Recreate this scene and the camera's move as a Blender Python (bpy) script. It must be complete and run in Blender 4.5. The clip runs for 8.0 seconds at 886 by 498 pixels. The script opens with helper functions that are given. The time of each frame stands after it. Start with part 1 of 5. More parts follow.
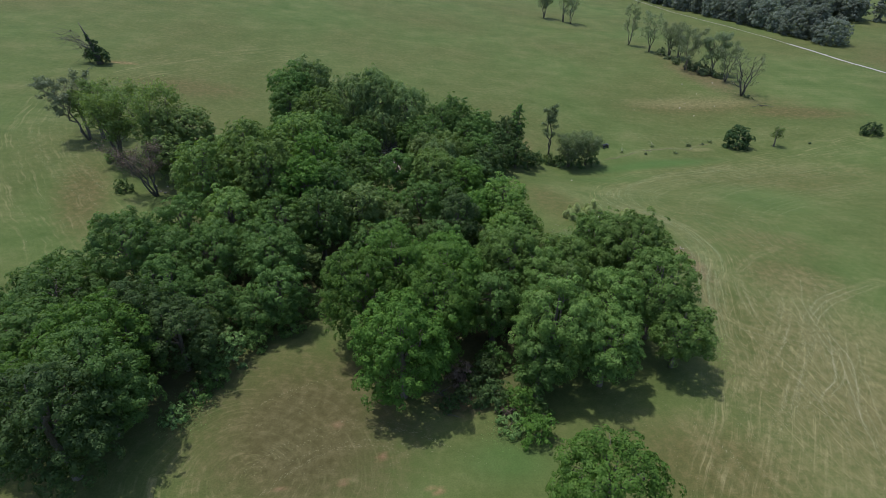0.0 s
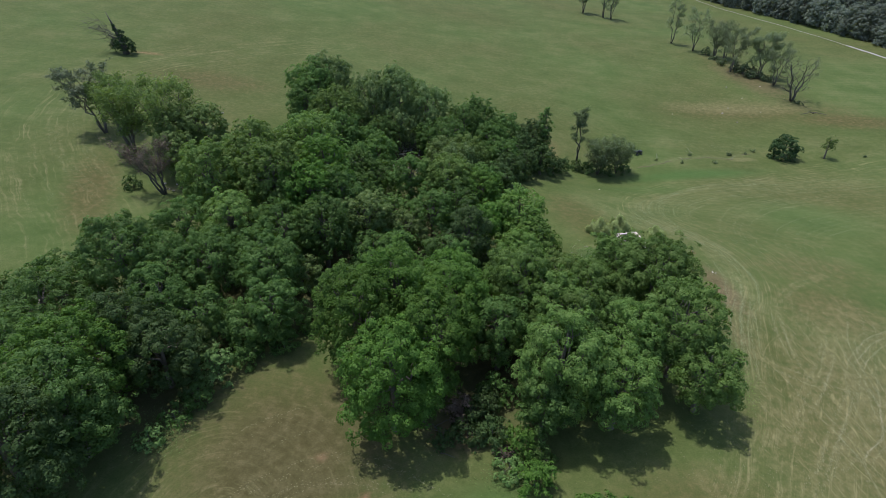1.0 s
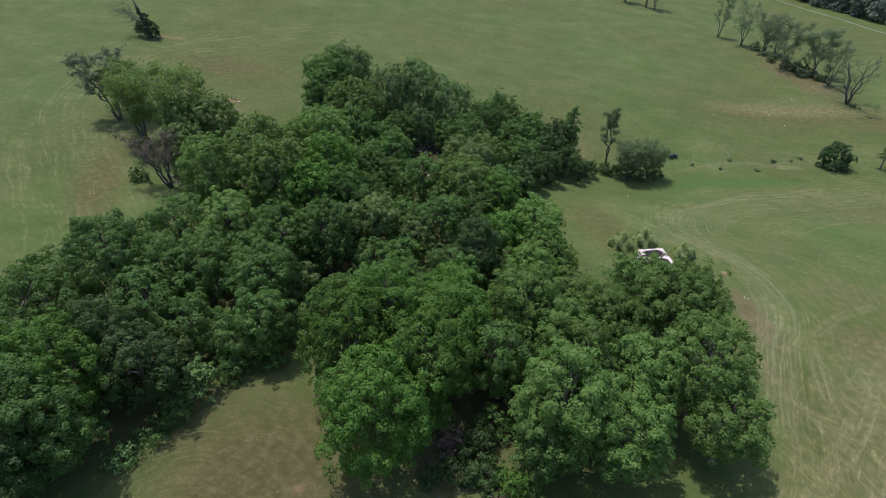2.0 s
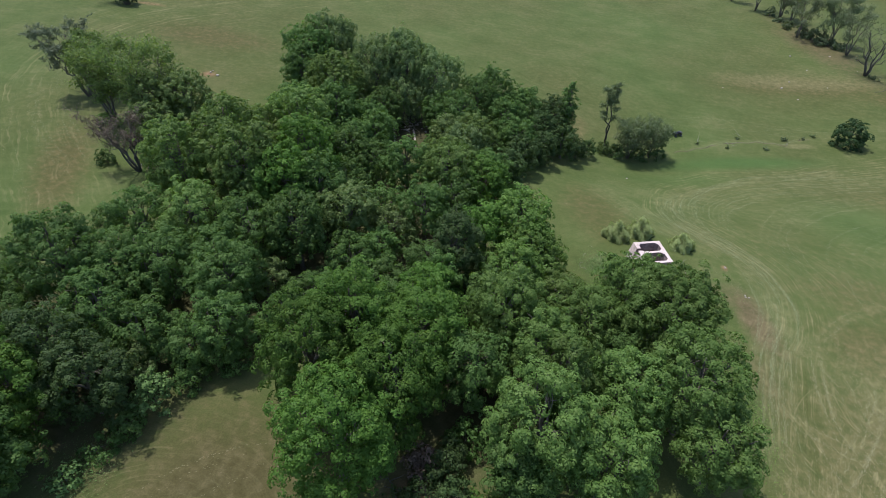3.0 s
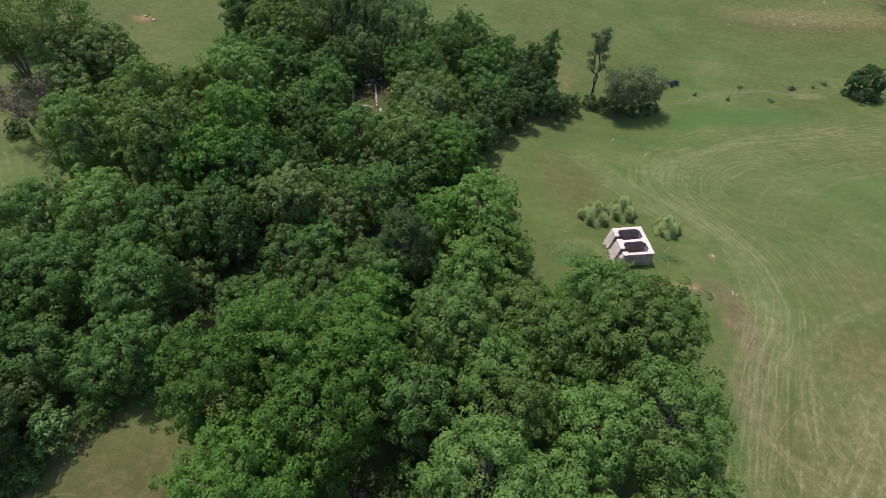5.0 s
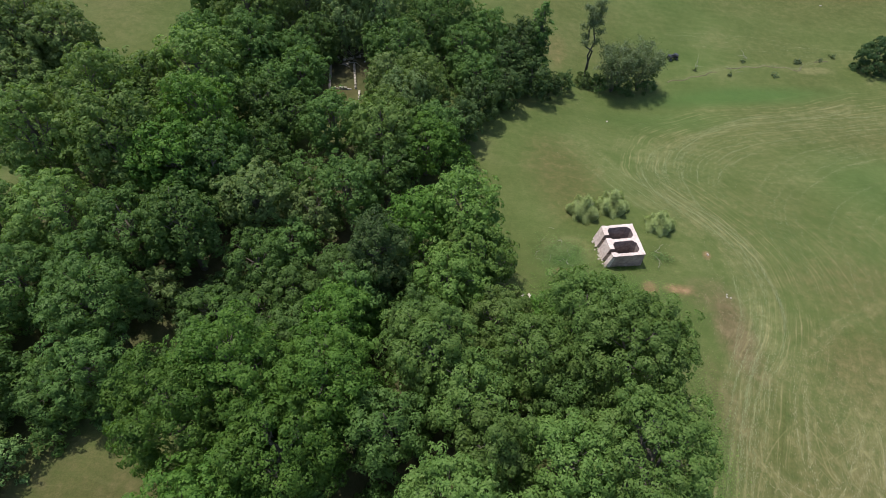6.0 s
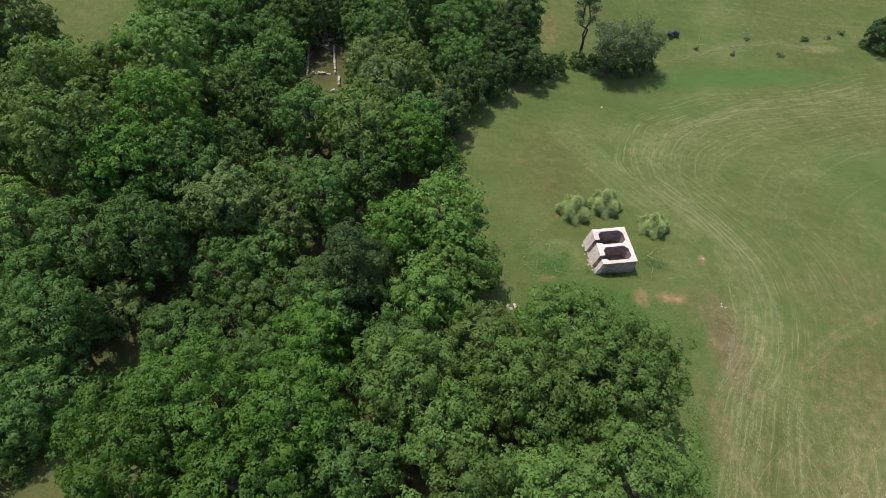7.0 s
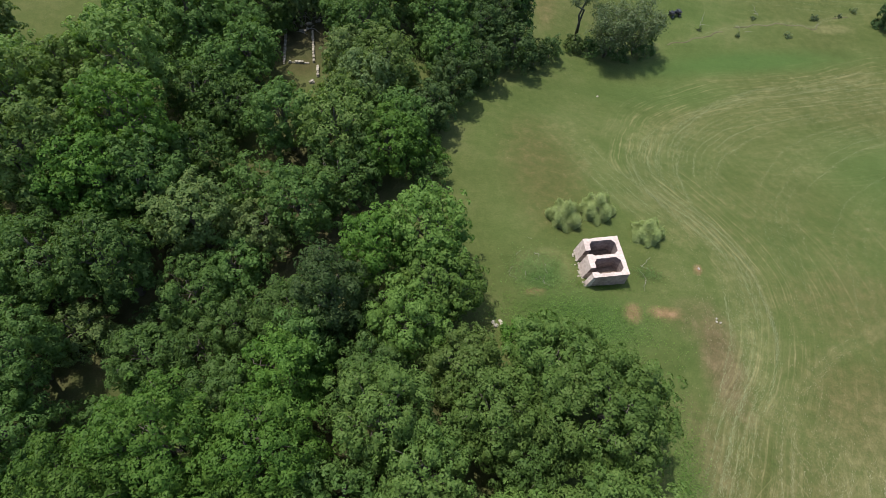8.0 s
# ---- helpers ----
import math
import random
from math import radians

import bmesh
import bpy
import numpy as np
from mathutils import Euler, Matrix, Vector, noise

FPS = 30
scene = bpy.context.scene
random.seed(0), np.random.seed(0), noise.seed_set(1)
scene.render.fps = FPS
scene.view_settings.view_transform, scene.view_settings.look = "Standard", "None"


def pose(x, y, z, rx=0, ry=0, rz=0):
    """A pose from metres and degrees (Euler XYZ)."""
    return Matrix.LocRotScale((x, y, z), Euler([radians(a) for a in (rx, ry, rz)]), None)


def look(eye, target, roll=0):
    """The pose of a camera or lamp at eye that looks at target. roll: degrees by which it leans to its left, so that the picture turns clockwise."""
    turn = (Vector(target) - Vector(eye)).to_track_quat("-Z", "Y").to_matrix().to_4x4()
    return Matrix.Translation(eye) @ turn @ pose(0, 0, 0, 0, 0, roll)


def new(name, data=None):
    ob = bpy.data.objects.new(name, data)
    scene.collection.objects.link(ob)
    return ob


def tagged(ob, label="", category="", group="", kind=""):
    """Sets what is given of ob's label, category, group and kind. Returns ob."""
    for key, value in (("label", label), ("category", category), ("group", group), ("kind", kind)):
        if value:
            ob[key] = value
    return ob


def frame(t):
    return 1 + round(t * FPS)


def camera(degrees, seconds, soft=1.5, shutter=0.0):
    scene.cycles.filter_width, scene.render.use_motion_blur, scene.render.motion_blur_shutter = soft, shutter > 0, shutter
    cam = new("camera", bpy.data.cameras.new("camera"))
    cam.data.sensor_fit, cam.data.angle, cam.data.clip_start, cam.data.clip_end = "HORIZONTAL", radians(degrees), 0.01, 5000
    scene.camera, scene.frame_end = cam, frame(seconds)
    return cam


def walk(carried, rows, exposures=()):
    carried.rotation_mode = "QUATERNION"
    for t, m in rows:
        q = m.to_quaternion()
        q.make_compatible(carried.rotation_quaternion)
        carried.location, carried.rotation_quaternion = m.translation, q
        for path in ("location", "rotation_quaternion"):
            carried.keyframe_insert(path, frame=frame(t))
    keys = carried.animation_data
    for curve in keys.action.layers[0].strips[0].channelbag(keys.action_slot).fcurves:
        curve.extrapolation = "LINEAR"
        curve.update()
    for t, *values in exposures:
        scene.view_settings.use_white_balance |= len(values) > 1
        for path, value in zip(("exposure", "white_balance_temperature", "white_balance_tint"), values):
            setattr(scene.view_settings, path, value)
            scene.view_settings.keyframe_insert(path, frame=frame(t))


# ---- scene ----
cam = camera(78.7, 8.0, soft=0.8)
METRES, EYE, TILT, LEAN, TURN = 56.0, 50.0, -32.0, 0.0, 0.0
ROWS = [
    (0.0, 0.0, 0.0, 0.0, 0.0, -0.0, -0.0),
    (0.5, 0.0293, 0.0463, 0.0288, 1.19, -0.34, -0.83),
    (1.0, 0.0602, 0.0987, 0.0629, 3.4, -0.89, -2.35),
    (2.5, 0.1379, 0.2514, 0.1645, 7.4, -4.11, -5.0),
    (3.0, 0.1607, 0.3048, 0.2015, 7.45, -6.28, -4.91),
    (3.5, 0.1804, 0.3528, 0.2349, 7.44, -8.18, -4.81),
    (4.0, 0.1995, 0.4032, 0.2716, 7.47, -10.23, -4.76),
    (4.5, 0.2151, 0.4489, 0.3045, 7.37, -12.12, -4.63),
    (6.0, 0.2575, 0.5929, 0.407, 7.04, -18.18, -4.14),
    (6.5, 0.2664, 0.6366, 0.4389, 6.9, -20.05, -4.09),
    (7.0, 0.2753, 0.6842, 0.4749, 6.76, -22.11, -4.05),
    (7.5, 0.2831, 0.7292, 0.5075, 6.65, -23.98, -4.0),
    (8.0, 0.2901, 0.7789, 0.5435, 6.51, -26.03, -3.96),
]
walk(cam, [(t, pose(0, 0, EYE, TILT, LEAN, TURN) @ pose(METRES * x, METRES * y, METRES * z, 90 + pitch, roll, yaw)) for t, x, y, z, yaw, pitch, roll in ROWS],
     exposures=[(0.0, 0.39, 5930, 14), (2.5, 0.51, 5870, 18), (4.5, 0.61, 6110, 16), (8.0, 0.63, 6440, 11.5)])

# ---- world, sun, exposure ----
SUN_DIR = Vector((-0.29, 0.23, 1.0)).normalized()      # towards the sun
world = bpy.data.worlds.new("sky")
scene.world = world
world.use_nodes = True
wn = world.node_tree.nodes
sky = wn.new("ShaderNodeTexSky")
sky.sky_type, sky.sun_disc = "NISHITA", False
sky.sun_elevation = math.asin(SUN_DIR.z)
sky.sun_rotation = math.atan2(SUN_DIR.x, SUN_DIR.y)
sky.air_density, sky.dust_density = 1.0, 2.0
world.node_tree.links.new(sky.outputs[0], wn["Background"].inputs[0])
wn["Background"].inputs[1].default_value = 0.148
sun = new("sun", bpy.data.lights.new("sun", "SUN"))
sun.data.energy, sun.data.angle, sun.data.color = 2.97, radians(0.6), (1.0, 0.95, 0.86)
sun.matrix_world = look(SUN_DIR * 400, (0, 0, 0))


# ---- the lie of the land ----
def land(x, y):
    """Height of the ground, in metres, for numbers or arrays."""
    u = 1.5 * np.tanh(np.asarray(x, float) / 150)
    v = 2.0 * np.tanh((np.asarray(y, float) - 90) / 200)
    z = -0.44 - 7.1946 * u + 1.0084 * v + 4.3282 * u * u - 3.1543 * u * v + 2.6985 * v * v
    for size, cx, cy, w in ((2.3527, 40, 78, 24), (-4.1908, 75, 145, 30), (-0.9006, 0, 40, 20), (-3.8, 33, 129, 13)):
        z = z + size * np.exp(-((x - cx) ** 2 + (y - cy) ** 2) / (2 * w * w))
    return z + 0.10 * np.sin(x * 0.21 + 1.3) * np.sin(y * 0.17) + 0.05 * np.sin(x * 0.9 + y * 0.4) * np.sin(y * 0.8 - x * 0.3)


def ground_z(x, y):
    return float(land(x, y))


# ---- materials ----
def nodes(name):
    m = bpy.data.materials.new(name)
    m.use_nodes = True
    t = m.node_tree
    return m, t, t.nodes["Principled BSDF"]


def link(t, a, b):
    t.links.new(a, b)


def tex_noise(t, coord, scale, detail=4.0, rough=0.55):
    n = t.nodes.new("ShaderNodeTexNoise")
    n.inputs["Scale"].default_value, n.inputs["Detail"].default_value, n.inputs["Roughness"].default_value = scale, detail, rough
    link(t, coord, n.inputs["Vector"])
    return n.outputs["Fac"]


def ramp(t, fac, stops):
    r = t.nodes.new("ShaderNodeValToRGB")
    e = r.color_ramp.elements
    while len(e) < len(stops):
        e.new(0.5)
    for el, (p, c) in zip(e, stops):
        el.position, el.color = p, (*c, 1)
    link(t, fac, r.inputs[0])
    return r.outputs[0]


def mix(t, fac, a, b, how="MIX"):
    m = t.nodes.new("ShaderNodeMix")
    m.data_type, m.blend_type = "RGBA", how
    for sock, val in ((m.inputs[0], fac), (m.inputs[6], a), (m.inputs[7], b)):
        if isinstance(val, (int, float)):
            sock.default_value = val
        elif isinstance(val, tuple):
            sock.default_value = (*val, 1)
        else:
            link(t, val, sock)
    return m.outputs[2]


def maths(t, op, a, b=0.0):
    m = t.nodes.new("ShaderNodeMath")
    m.operation = op
    for sock, val in ((m.inputs[0], a), (m.inputs[1], b)):
        if isinstance(val, (int, float)):
            sock.default_value = val
        else:
            link(t, val, sock)
    return m.outputs[0]


def bump(t, bsdf, height, strength, distance):
    b = t.nodes.new("ShaderNodeBump")
    b.inputs["Strength"].default_value, b.inputs["Distance"].default_value = strength, distance
    link(t, height, b.inputs["Height"])
    link(t, b.outputs[0], bsdf.inputs["Normal"])


def coords(t):
    return t.nodes.new("ShaderNodeTexCoord").outputs["Object"]


def attribute(t, name):
    a = t.nodes.new("ShaderNodeAttribute")
    a.attribute_name = name
    return a.outputs["Fac"]


def leaf_material(name, dark, mid, light, glow=0.46):
    """Foliage: three greens by clump, by leaf and by tree, with light passing through the blades."""
    m, t, b = nodes(name)
    c = coords(t)
    clump = tex_noise(t, c, 0.55, 2.0)
    geo = t.nodes.new("ShaderNodeNewGeometry")
    leafrnd = geo.outputs["Random Per Island"]
    f = maths(t, "ADD", maths(t, "MULTIPLY", clump, 0.75), maths(t, "MULTIPLY", leafrnd, 0.30))
    col = ramp(t, f, [(0.28, dark), (0.52, mid), (0.82, light)])
    info = t.nodes.new("ShaderNodeObjectInfo")
    hue = t.nodes.new("ShaderNodeHueSaturation")
    link(t, maths(t, "ADD", maths(t, "MULTIPLY", info.outputs["Random"], 0.009), 0.4965), hue.inputs["Hue"])
    link(t, maths(t, "ADD", maths(t, "MULTIPLY", info.outputs["Random"], 0.4), 0.78), hue.inputs["Value"])
    link(t, col, hue.inputs["Color"])
    col = hue.outputs[0]
    link(t, col, b.inputs["Base Color"])
    b.inputs["Roughness"].default_value = 0.55
    b.inputs["Specular IOR Level"].default_value = 0.14
    tr = t.nodes.new("ShaderNodeBsdfTranslucent")
    link(t, mix(t, 1.0, col, (0.95, 1.0, 0.40), "MULTIPLY"), tr.inputs[0])
    ms = t.nodes.new("ShaderNodeMixShader")
    ms.inputs[0].default_value = glow
    link(t, b.outputs[0], ms.inputs[1])
    link(t, tr.outputs[0], ms.inputs[2])
    link(t, ms.outputs[0], t.nodes["Material Output"].inputs[0])
    return m


def bark_material(name, dark, light):
    m, t, b = nodes(name)
    c = coords(t)
    mp = t.nodes.new("ShaderNodeMapping")
    mp.inputs["Scale"].default_value = (6, 6, 1.2)
    link(t, c, mp.inputs[0])
    n = tex_noise(t, mp.outputs[0], 2.5, 6.0)
    patches = tex_noise(t, c, 0.7, 3.0)
    link(t, mix(t, maths(t, "MULTIPLY", patches, 0.5), ramp(t, n, [(0.35, dark), (0.7, light)]), (0.16, 0.17, 0.12)), b.inputs["Base Color"])
    b.inputs["Roughness"].default_value = 0.9
    bump(t, b, n, 0.8, 0.04)
    return m


def plain(name, dark, light, scale, rough=0.85, relief=0.02, detail=6.0):
    """A two-scale mottled surface."""
    m, t, b = nodes(name)
    c = coords(t)
    fine, broad = tex_noise(t, c, scale, detail), tex_noise(t, c, scale * 0.13, 3.0)
    f = maths(t, "ADD", maths(t, "MULTIPLY", fine, 0.6), maths(t, "MULTIPLY", broad, 0.4))
    info = t.nodes.new("ShaderNodeObjectInfo")
    f = maths(t, "ADD", f, maths(t, "MULTIPLY", maths(t, "SUBTRACT", info.outputs["Random"], 0.5), 0.25))
    link(t, ramp(t, f, [(0.32, dark), (0.68, light)]), b.inputs["Base Color"])
    b.inputs["Roughness"].default_value = rough
    bump(t, b, fine, 0.7, relief)
    return m


LINDEN = leaf_material("linden_leaf", (0.087, 0.163, 0.032), (0.129, 0.220, 0.047), (0.182, 0.280, 0.072))
MAPLE = leaf_material("maple_leaf", (0.059, 0.124, 0.022), (0.092, 0.184, 0.030), (0.144, 0.242, 0.046))
OAK = leaf_material("oak_leaf", (0.064, 0.124, 0.032), (0.097, 0.180, 0.043), (0.150, 0.236, 0.068))
ASH = leaf_material("ash_leaf", (0.093, 0.161, 0.038), (0.140, 0.225, 0.055), (0.208, 0.286, 0.086))
HICKORY = leaf_material("hickory_leaf", (0.079, 0.143, 0.032), (0.121, 0.204, 0.047), (0.179, 0.261, 0.072))
VINE = leaf_material("vine_leaf", (0.098, 0.157, 0.055), (0.147, 0.216, 0.079), (0.212, 0.278, 0.116))
LOCUST = leaf_material("locust_leaf", (0.099, 0.152, 0.044), (0.144, 0.207, 0.063), (0.205, 0.263, 0.092))
GREY = leaf_material("grey_green_leaf", (0.086, 0.137, 0.041), (0.129, 0.192, 0.059), (0.197, 0.247, 0.087))
LIME = leaf_material("sunlit_weed_leaf", (0.080, 0.151, 0.037), (0.120, 0.210, 0.057), (0.184, 0.277, 0.092), 0.22)
SILVER = leaf_material("silver_willow_leaf", (0.190, 0.245, 0.085), (0.305, 0.365, 0.140), (0.440, 0.490, 0.230), 0.3)
WITHERED = leaf_material("withered_leaf", (0.072, 0.092, 0.050), (0.108, 0.136, 0.075), (0.155, 0.185, 0.108), 0.2)
PURPLE = leaf_material("dead_twig_leaf", (0.085, 0.064, 0.046), (0.135, 0.105, 0.075), (0.190, 0.150, 0.106), 0.15)
# These two greens are greyed and lightened to carry the haze over distant trees.
FEATHER = leaf_material("hazed_feathery_leaf", (0.125, 0.165, 0.094), (0.180, 0.228, 0.132), (0.250, 0.298, 0.182))
OLIVE = leaf_material("hazed_olive_leaf", (0.088, 0.122, 0.058), (0.132, 0.174, 0.084), (0.192, 0.234, 0.122))
# For dark trees, and for shaded crowns whose shade is put into the leaf colour.
SHADE_DARK = leaf_material("shade_dark_leaf", (0.045, 0.080, 0.026), (0.069, 0.119, 0.036), (0.112, 0.167, 0.060))
DARKLEAF = leaf_material("dark_bush_leaf", (0.030, 0.062, 0.022), (0.046, 0.088, 0.030), (0.074, 0.118, 0.044))
BARK = bark_material("bark", (0.055, 0.042, 0.032), (0.155, 0.125, 0.098))
DEADWOOD = bark_material("dead_wood", (0.24, 0.215, 0.18), (0.52, 0.48, 0.41))
BLACKWOOD = bark_material("dark_wood", (0.025, 0.020, 0.017), (0.075, 0.062, 0.052))


def ground_material():
    m, t, b = nodes("meadow")
    c = coords(t)
    broad, mid, fine, grain = tex_noise(t, c, 0.018, 4.0), tex_noise(t, c, 0.11, 5.0), tex_noise(t, c, 0.9, 6.0, 0.65), tex_noise(t, c, 6.0, 4.0, 0.7)
    mp = t.nodes.new("ShaderNodeMapping")
    mp.inputs["Rotation"].default_value, mp.inputs["Scale"].default_value = (0, 0, radians(-35)), (0.05, 0.75, 1.0)
    link(t, c, mp.inputs[0])
    swath = tex_noise(t, mp.outputs[0], 1.0, 4.0, 0.6)
    mid = maths(t, "ADD", maths(t, "MULTIPLY", mid, 0.55), maths(t, "ADD", maths(t, "MULTIPLY", fine, 0.27), maths(t, "MULTIPLY", swath, 0.18)))
    lush = ramp(t, mid, [(0.34, (0.062, 0.108, 0.030)), (0.50, (0.088, 0.134, 0.043)), (0.66, (0.128, 0.162, 0.066))])
    dry = ramp(t, fine, [(0.30, (0.071, 0.070, 0.028)), (0.50, (0.098, 0.093, 0.038)), (0.72, (0.150, 0.137, 0.064))])
    soil = ramp(t, fine, [(0.30, (0.098, 0.082, 0.046)), (0.60, (0.150, 0.124, 0.076)), (0.8, (0.23, 0.19, 0.125))])
    red = ramp(t, fine, [(0.30, (0.22, 0.125, 0.080)), (0.7, (0.38, 0.25, 0.17))])
    pale = ramp(t, fine, [(0.30, (0.165, 0.172, 0.080)), (0.7, (0.31, 0.298, 0.170))])
    wob = maths(t, "MULTIPLY", maths(t, "SUBTRACT", maths(t, "ADD", maths(t, "MULTIPLY", mid, 0.5), maths(t, "MULTIPLY", fine, 0.5)), 0.5), 1.5)
    def mask(name, extra=1.0):
        a = attribute(t, name)
        # the noise frays each patch's edge and leaves bare meadow alone
        w = maths(t, "MULTIPLY", wob, maths(t, "MULTIPLY", maths(t, "MULTIPLY", a, maths(t, "SUBTRACT", 1.0, a)), 4.0 * extra))
        s = maths(t, "ADD", a, w)
        s.node.use_clamp = True
        return s
    col = mix(t, maths(t, "MULTIPLY", ramp(t, broad, [(0.36, (0, 0, 0)), (0.64, (1, 1, 1))]), 0.42), lush, dry)
    col = mix(t, mask("dry"), col, dry)
    col = mix(t, mask("lush"), col, ramp(t, mid, [(0.3, (0.052, 0.105, 0.030)), (0.7, (0.085, 0.150, 0.045))]))
    col = mix(t, mask("soil"), col, soil)
    col = mix(t, mask("pale", 0.3), col, pale)
    col = mix(t, mask("red"), col, red)
    # streaks along the ways that mower and wheels took
    flow = t.nodes.new("ShaderNodeAttribute")
    flow.attribute_name = "flow"
    warp = t.nodes.new("ShaderNodeVectorMath")
    warp.operation = "ADD"
    link(t, flow.outputs["Vector"], warp.inputs[0])
    sway = t.nodes.new("ShaderNodeCombineXYZ")
    link(t, maths(t, "MULTIPLY", maths(t, "SUBTRACT", tex_noise(t, c, 0.12, 2.0), 0.5), 1.6), sway.inputs[0])
    link(t, sway.outputs[0], warp.inputs[1])
    streak = tex_noise(t, warp.outputs[0], 2.7, 4.0, 0.62)
    patchy = ramp(t, tex_noise(t, c, 0.22, 3.0), [(0.36, (0.10, 0.10, 0.10)), (0.62, (1, 1, 1))])
    worn = maths(t, "MULTIPLY", attribute(t, "worn"), patchy)
    col = mix(t, maths(t, "MULTIPLY", worn, ramp(t, streak, [(0.52, (0, 0, 0)), (0.66, (1, 1, 1))])), col, pale)
    col = mix(t, maths(t, "MULTIPLY", worn, ramp(t, streak, [(0.32, (0.8, 0.8, 0.8)), (0.46, (0, 0, 0))])), col, mix(t, 1.0, col, (0.72, 0.74, 0.66), "MULTIPLY"))
    # straight wheel marks that cross one another on the dry corner
    bent = t.nodes.new("ShaderNodeVectorMath")
    bent.operation = "ADD"
    slow = t.nodes.new("ShaderNodeTexNoise")
    slow.inputs["Scale"].default_value, slow.inputs["Detail"].default_value = 0.035, 1.0
    link(t, c, slow.inputs["Vector"])
    grown = t.nodes.new("ShaderNodeVectorMath")
    grown.operation = "SCALE"
    grown.inputs["Scale"].default_value = 16.0
    link(t, slow.outputs["Color"], grown.inputs[0])
    link(t, c, bent.inputs[0])
    link(t, grown.outputs[0], bent.inputs[1])
    crossed = attribute(t, "crossed")
    for heading, lo in ((58, 0.57), (98, 0.58), (122, 0.59)):
        turned = t.nodes.new("ShaderNodeMapping")
        turned.vector_type = "TEXTURE"
        turned.inputs["Rotation"].default_value, turned.inputs["Scale"].default_value = (0, 0, radians(heading)), (26.0, 0.45, 1.0)
        link(t, bent.outputs[0], turned.inputs[0])
        lines = ramp(t, tex_noise(t, turned.outputs[0], 1.0, 4.0, 0.66), [(lo, (0, 0, 0)), (lo + 0.11, (1, 1, 1))])
        col = mix(t, maths(t, "MULTIPLY", crossed, maths(t, "MULTIPLY", lines, 0.75)), col, pale)
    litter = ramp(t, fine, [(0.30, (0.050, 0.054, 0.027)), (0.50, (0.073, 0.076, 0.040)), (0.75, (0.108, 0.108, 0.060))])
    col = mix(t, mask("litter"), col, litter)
    # blades: fine light and dark flecks
    col = mix(t, 0.38, col, mix(t, 1.0, col, ramp(t, grain, [(0.30, (0.50, 0.53, 0.48)), (0.50, (1, 1, 1)), (0.72, (1.5, 1.45, 1.36))]), "MULTIPLY"))
    link(t, mix(t, 1.0, col, (0.82, 0.755, 0.655), "MULTIPLY"), b.inputs["Base Color"])
    b.inputs["Roughness"].default_value = 0.95
    b.inputs["Specular IOR Level"].default_value = 0.1
    bump(t, b, maths(t, "ADD", maths(t, "MULTIPLY", fine, 0.7), maths(t, "MULTIPLY", grain, 0.3)), 0.75, 0.17)
    return m


MEADOW = ground_material()
CONCRETE = plain("weathered_concrete", (0.42, 0.335, 0.290), (0.70, 0.610, 0.545), 3.2, 0.92, 0.03)
STONE = plain("field_stone", (0.24, 0.215, 0.17), (0.46, 0.42, 0.34), 4.0, 0.92, 0.03)
GRAVEL = plain("pale_gravel", (0.28, 0.27, 0.245), (0.44, 0.43, 0.40), 1.6, 0.95, 0.03)
FLATTENED = plain("flattened_grass", (0.145, 0.150, 0.072), (0.275, 0.258, 0.148), 1.3, 0.8, 0.0)
PRESSED = plain("pressed_green_grass", (0.118, 0.152, 0.064), (0.195, 0.215, 0.108), 1.3, 0.8, 0.0)
STRAW = plain("cut_straw", (0.17, 0.16, 0.085), (0.29, 0.265, 0.155), 2.0, 0.95, 0.0)


# ---- mesh helpers ----
def mesh_from(name, verts, faces_n, corner=None):
    """A mesh of len(verts) / faces_n separate faces, or of faces given by corner (n, faces_n)."""
    verts = np.asarray(verts, np.float32).reshape(-1, 3)
    if corner is None:
        corner = np.arange(len(verts), dtype=np.int32).reshape(-1, faces_n)
    me = bpy.data.meshes.new(name)
    me.vertices.add(len(verts))
    me.vertices.foreach_set("co", verts.ravel())
    me.loops.add(corner.size)
    me.loops.foreach_set("vertex_index", np.ascontiguousarray(corner, np.int32).ravel())
    me.polygons.add(len(corner))
    me.polygons.foreach_set("loop_start", np.arange(0, corner.size, faces_n, dtype=np.int32))
    me.update(calc_edges=True)
    return me


def part(name, me, material, parent=None, label=""):
    """Links a mesh, or a bmesh, as one object, under a thing or a part."""
    if isinstance(me, bmesh.types.BMesh):
        bm, me = me, bpy.data.meshes.new(name)
        bm.to_mesh(me)
        bm.free()
    if material and not me.materials:
        me.materials.append(material)
    ob = new(name, me)
    if parent:
        ob.parent = parent
    if label:
        ob["label"] = label
    return ob


def thing(name, x, y, z, label, category, group="", kind=""):
    ob = new(name)
    ob.matrix_basis = pose(x, y, z)
    ob.empty_display_size = 0.3
    return tagged(ob, label, category, group, kind)


def unit(v):
    return v / np.maximum(np.linalg.norm(v, axis=-1, keepdims=True), 1e-9)


def leaf_cards(rng, p, n, length, width):
    """Three-cornered blades at p, facing n."""
    k = len(p)
    a = unit(np.cross(n, rng.normal(size=(k, 3))))
    b = np.cross(n, a)
    L = (length * rng.uniform(0.6, 1.35, k))[:, None]
    W = (width * rng.uniform(0.7, 1.3, k))[:, None]
    tip = n * (L * rng.uniform(-0.05, 0.30, k)[:, None])
    return np.stack([p - a * L * 0.45 + b * W * 0.5, p - a * L * 0.45 - b * W * 0.5, p + a * L * 0.55 - tip], 1).reshape(-1, 3)


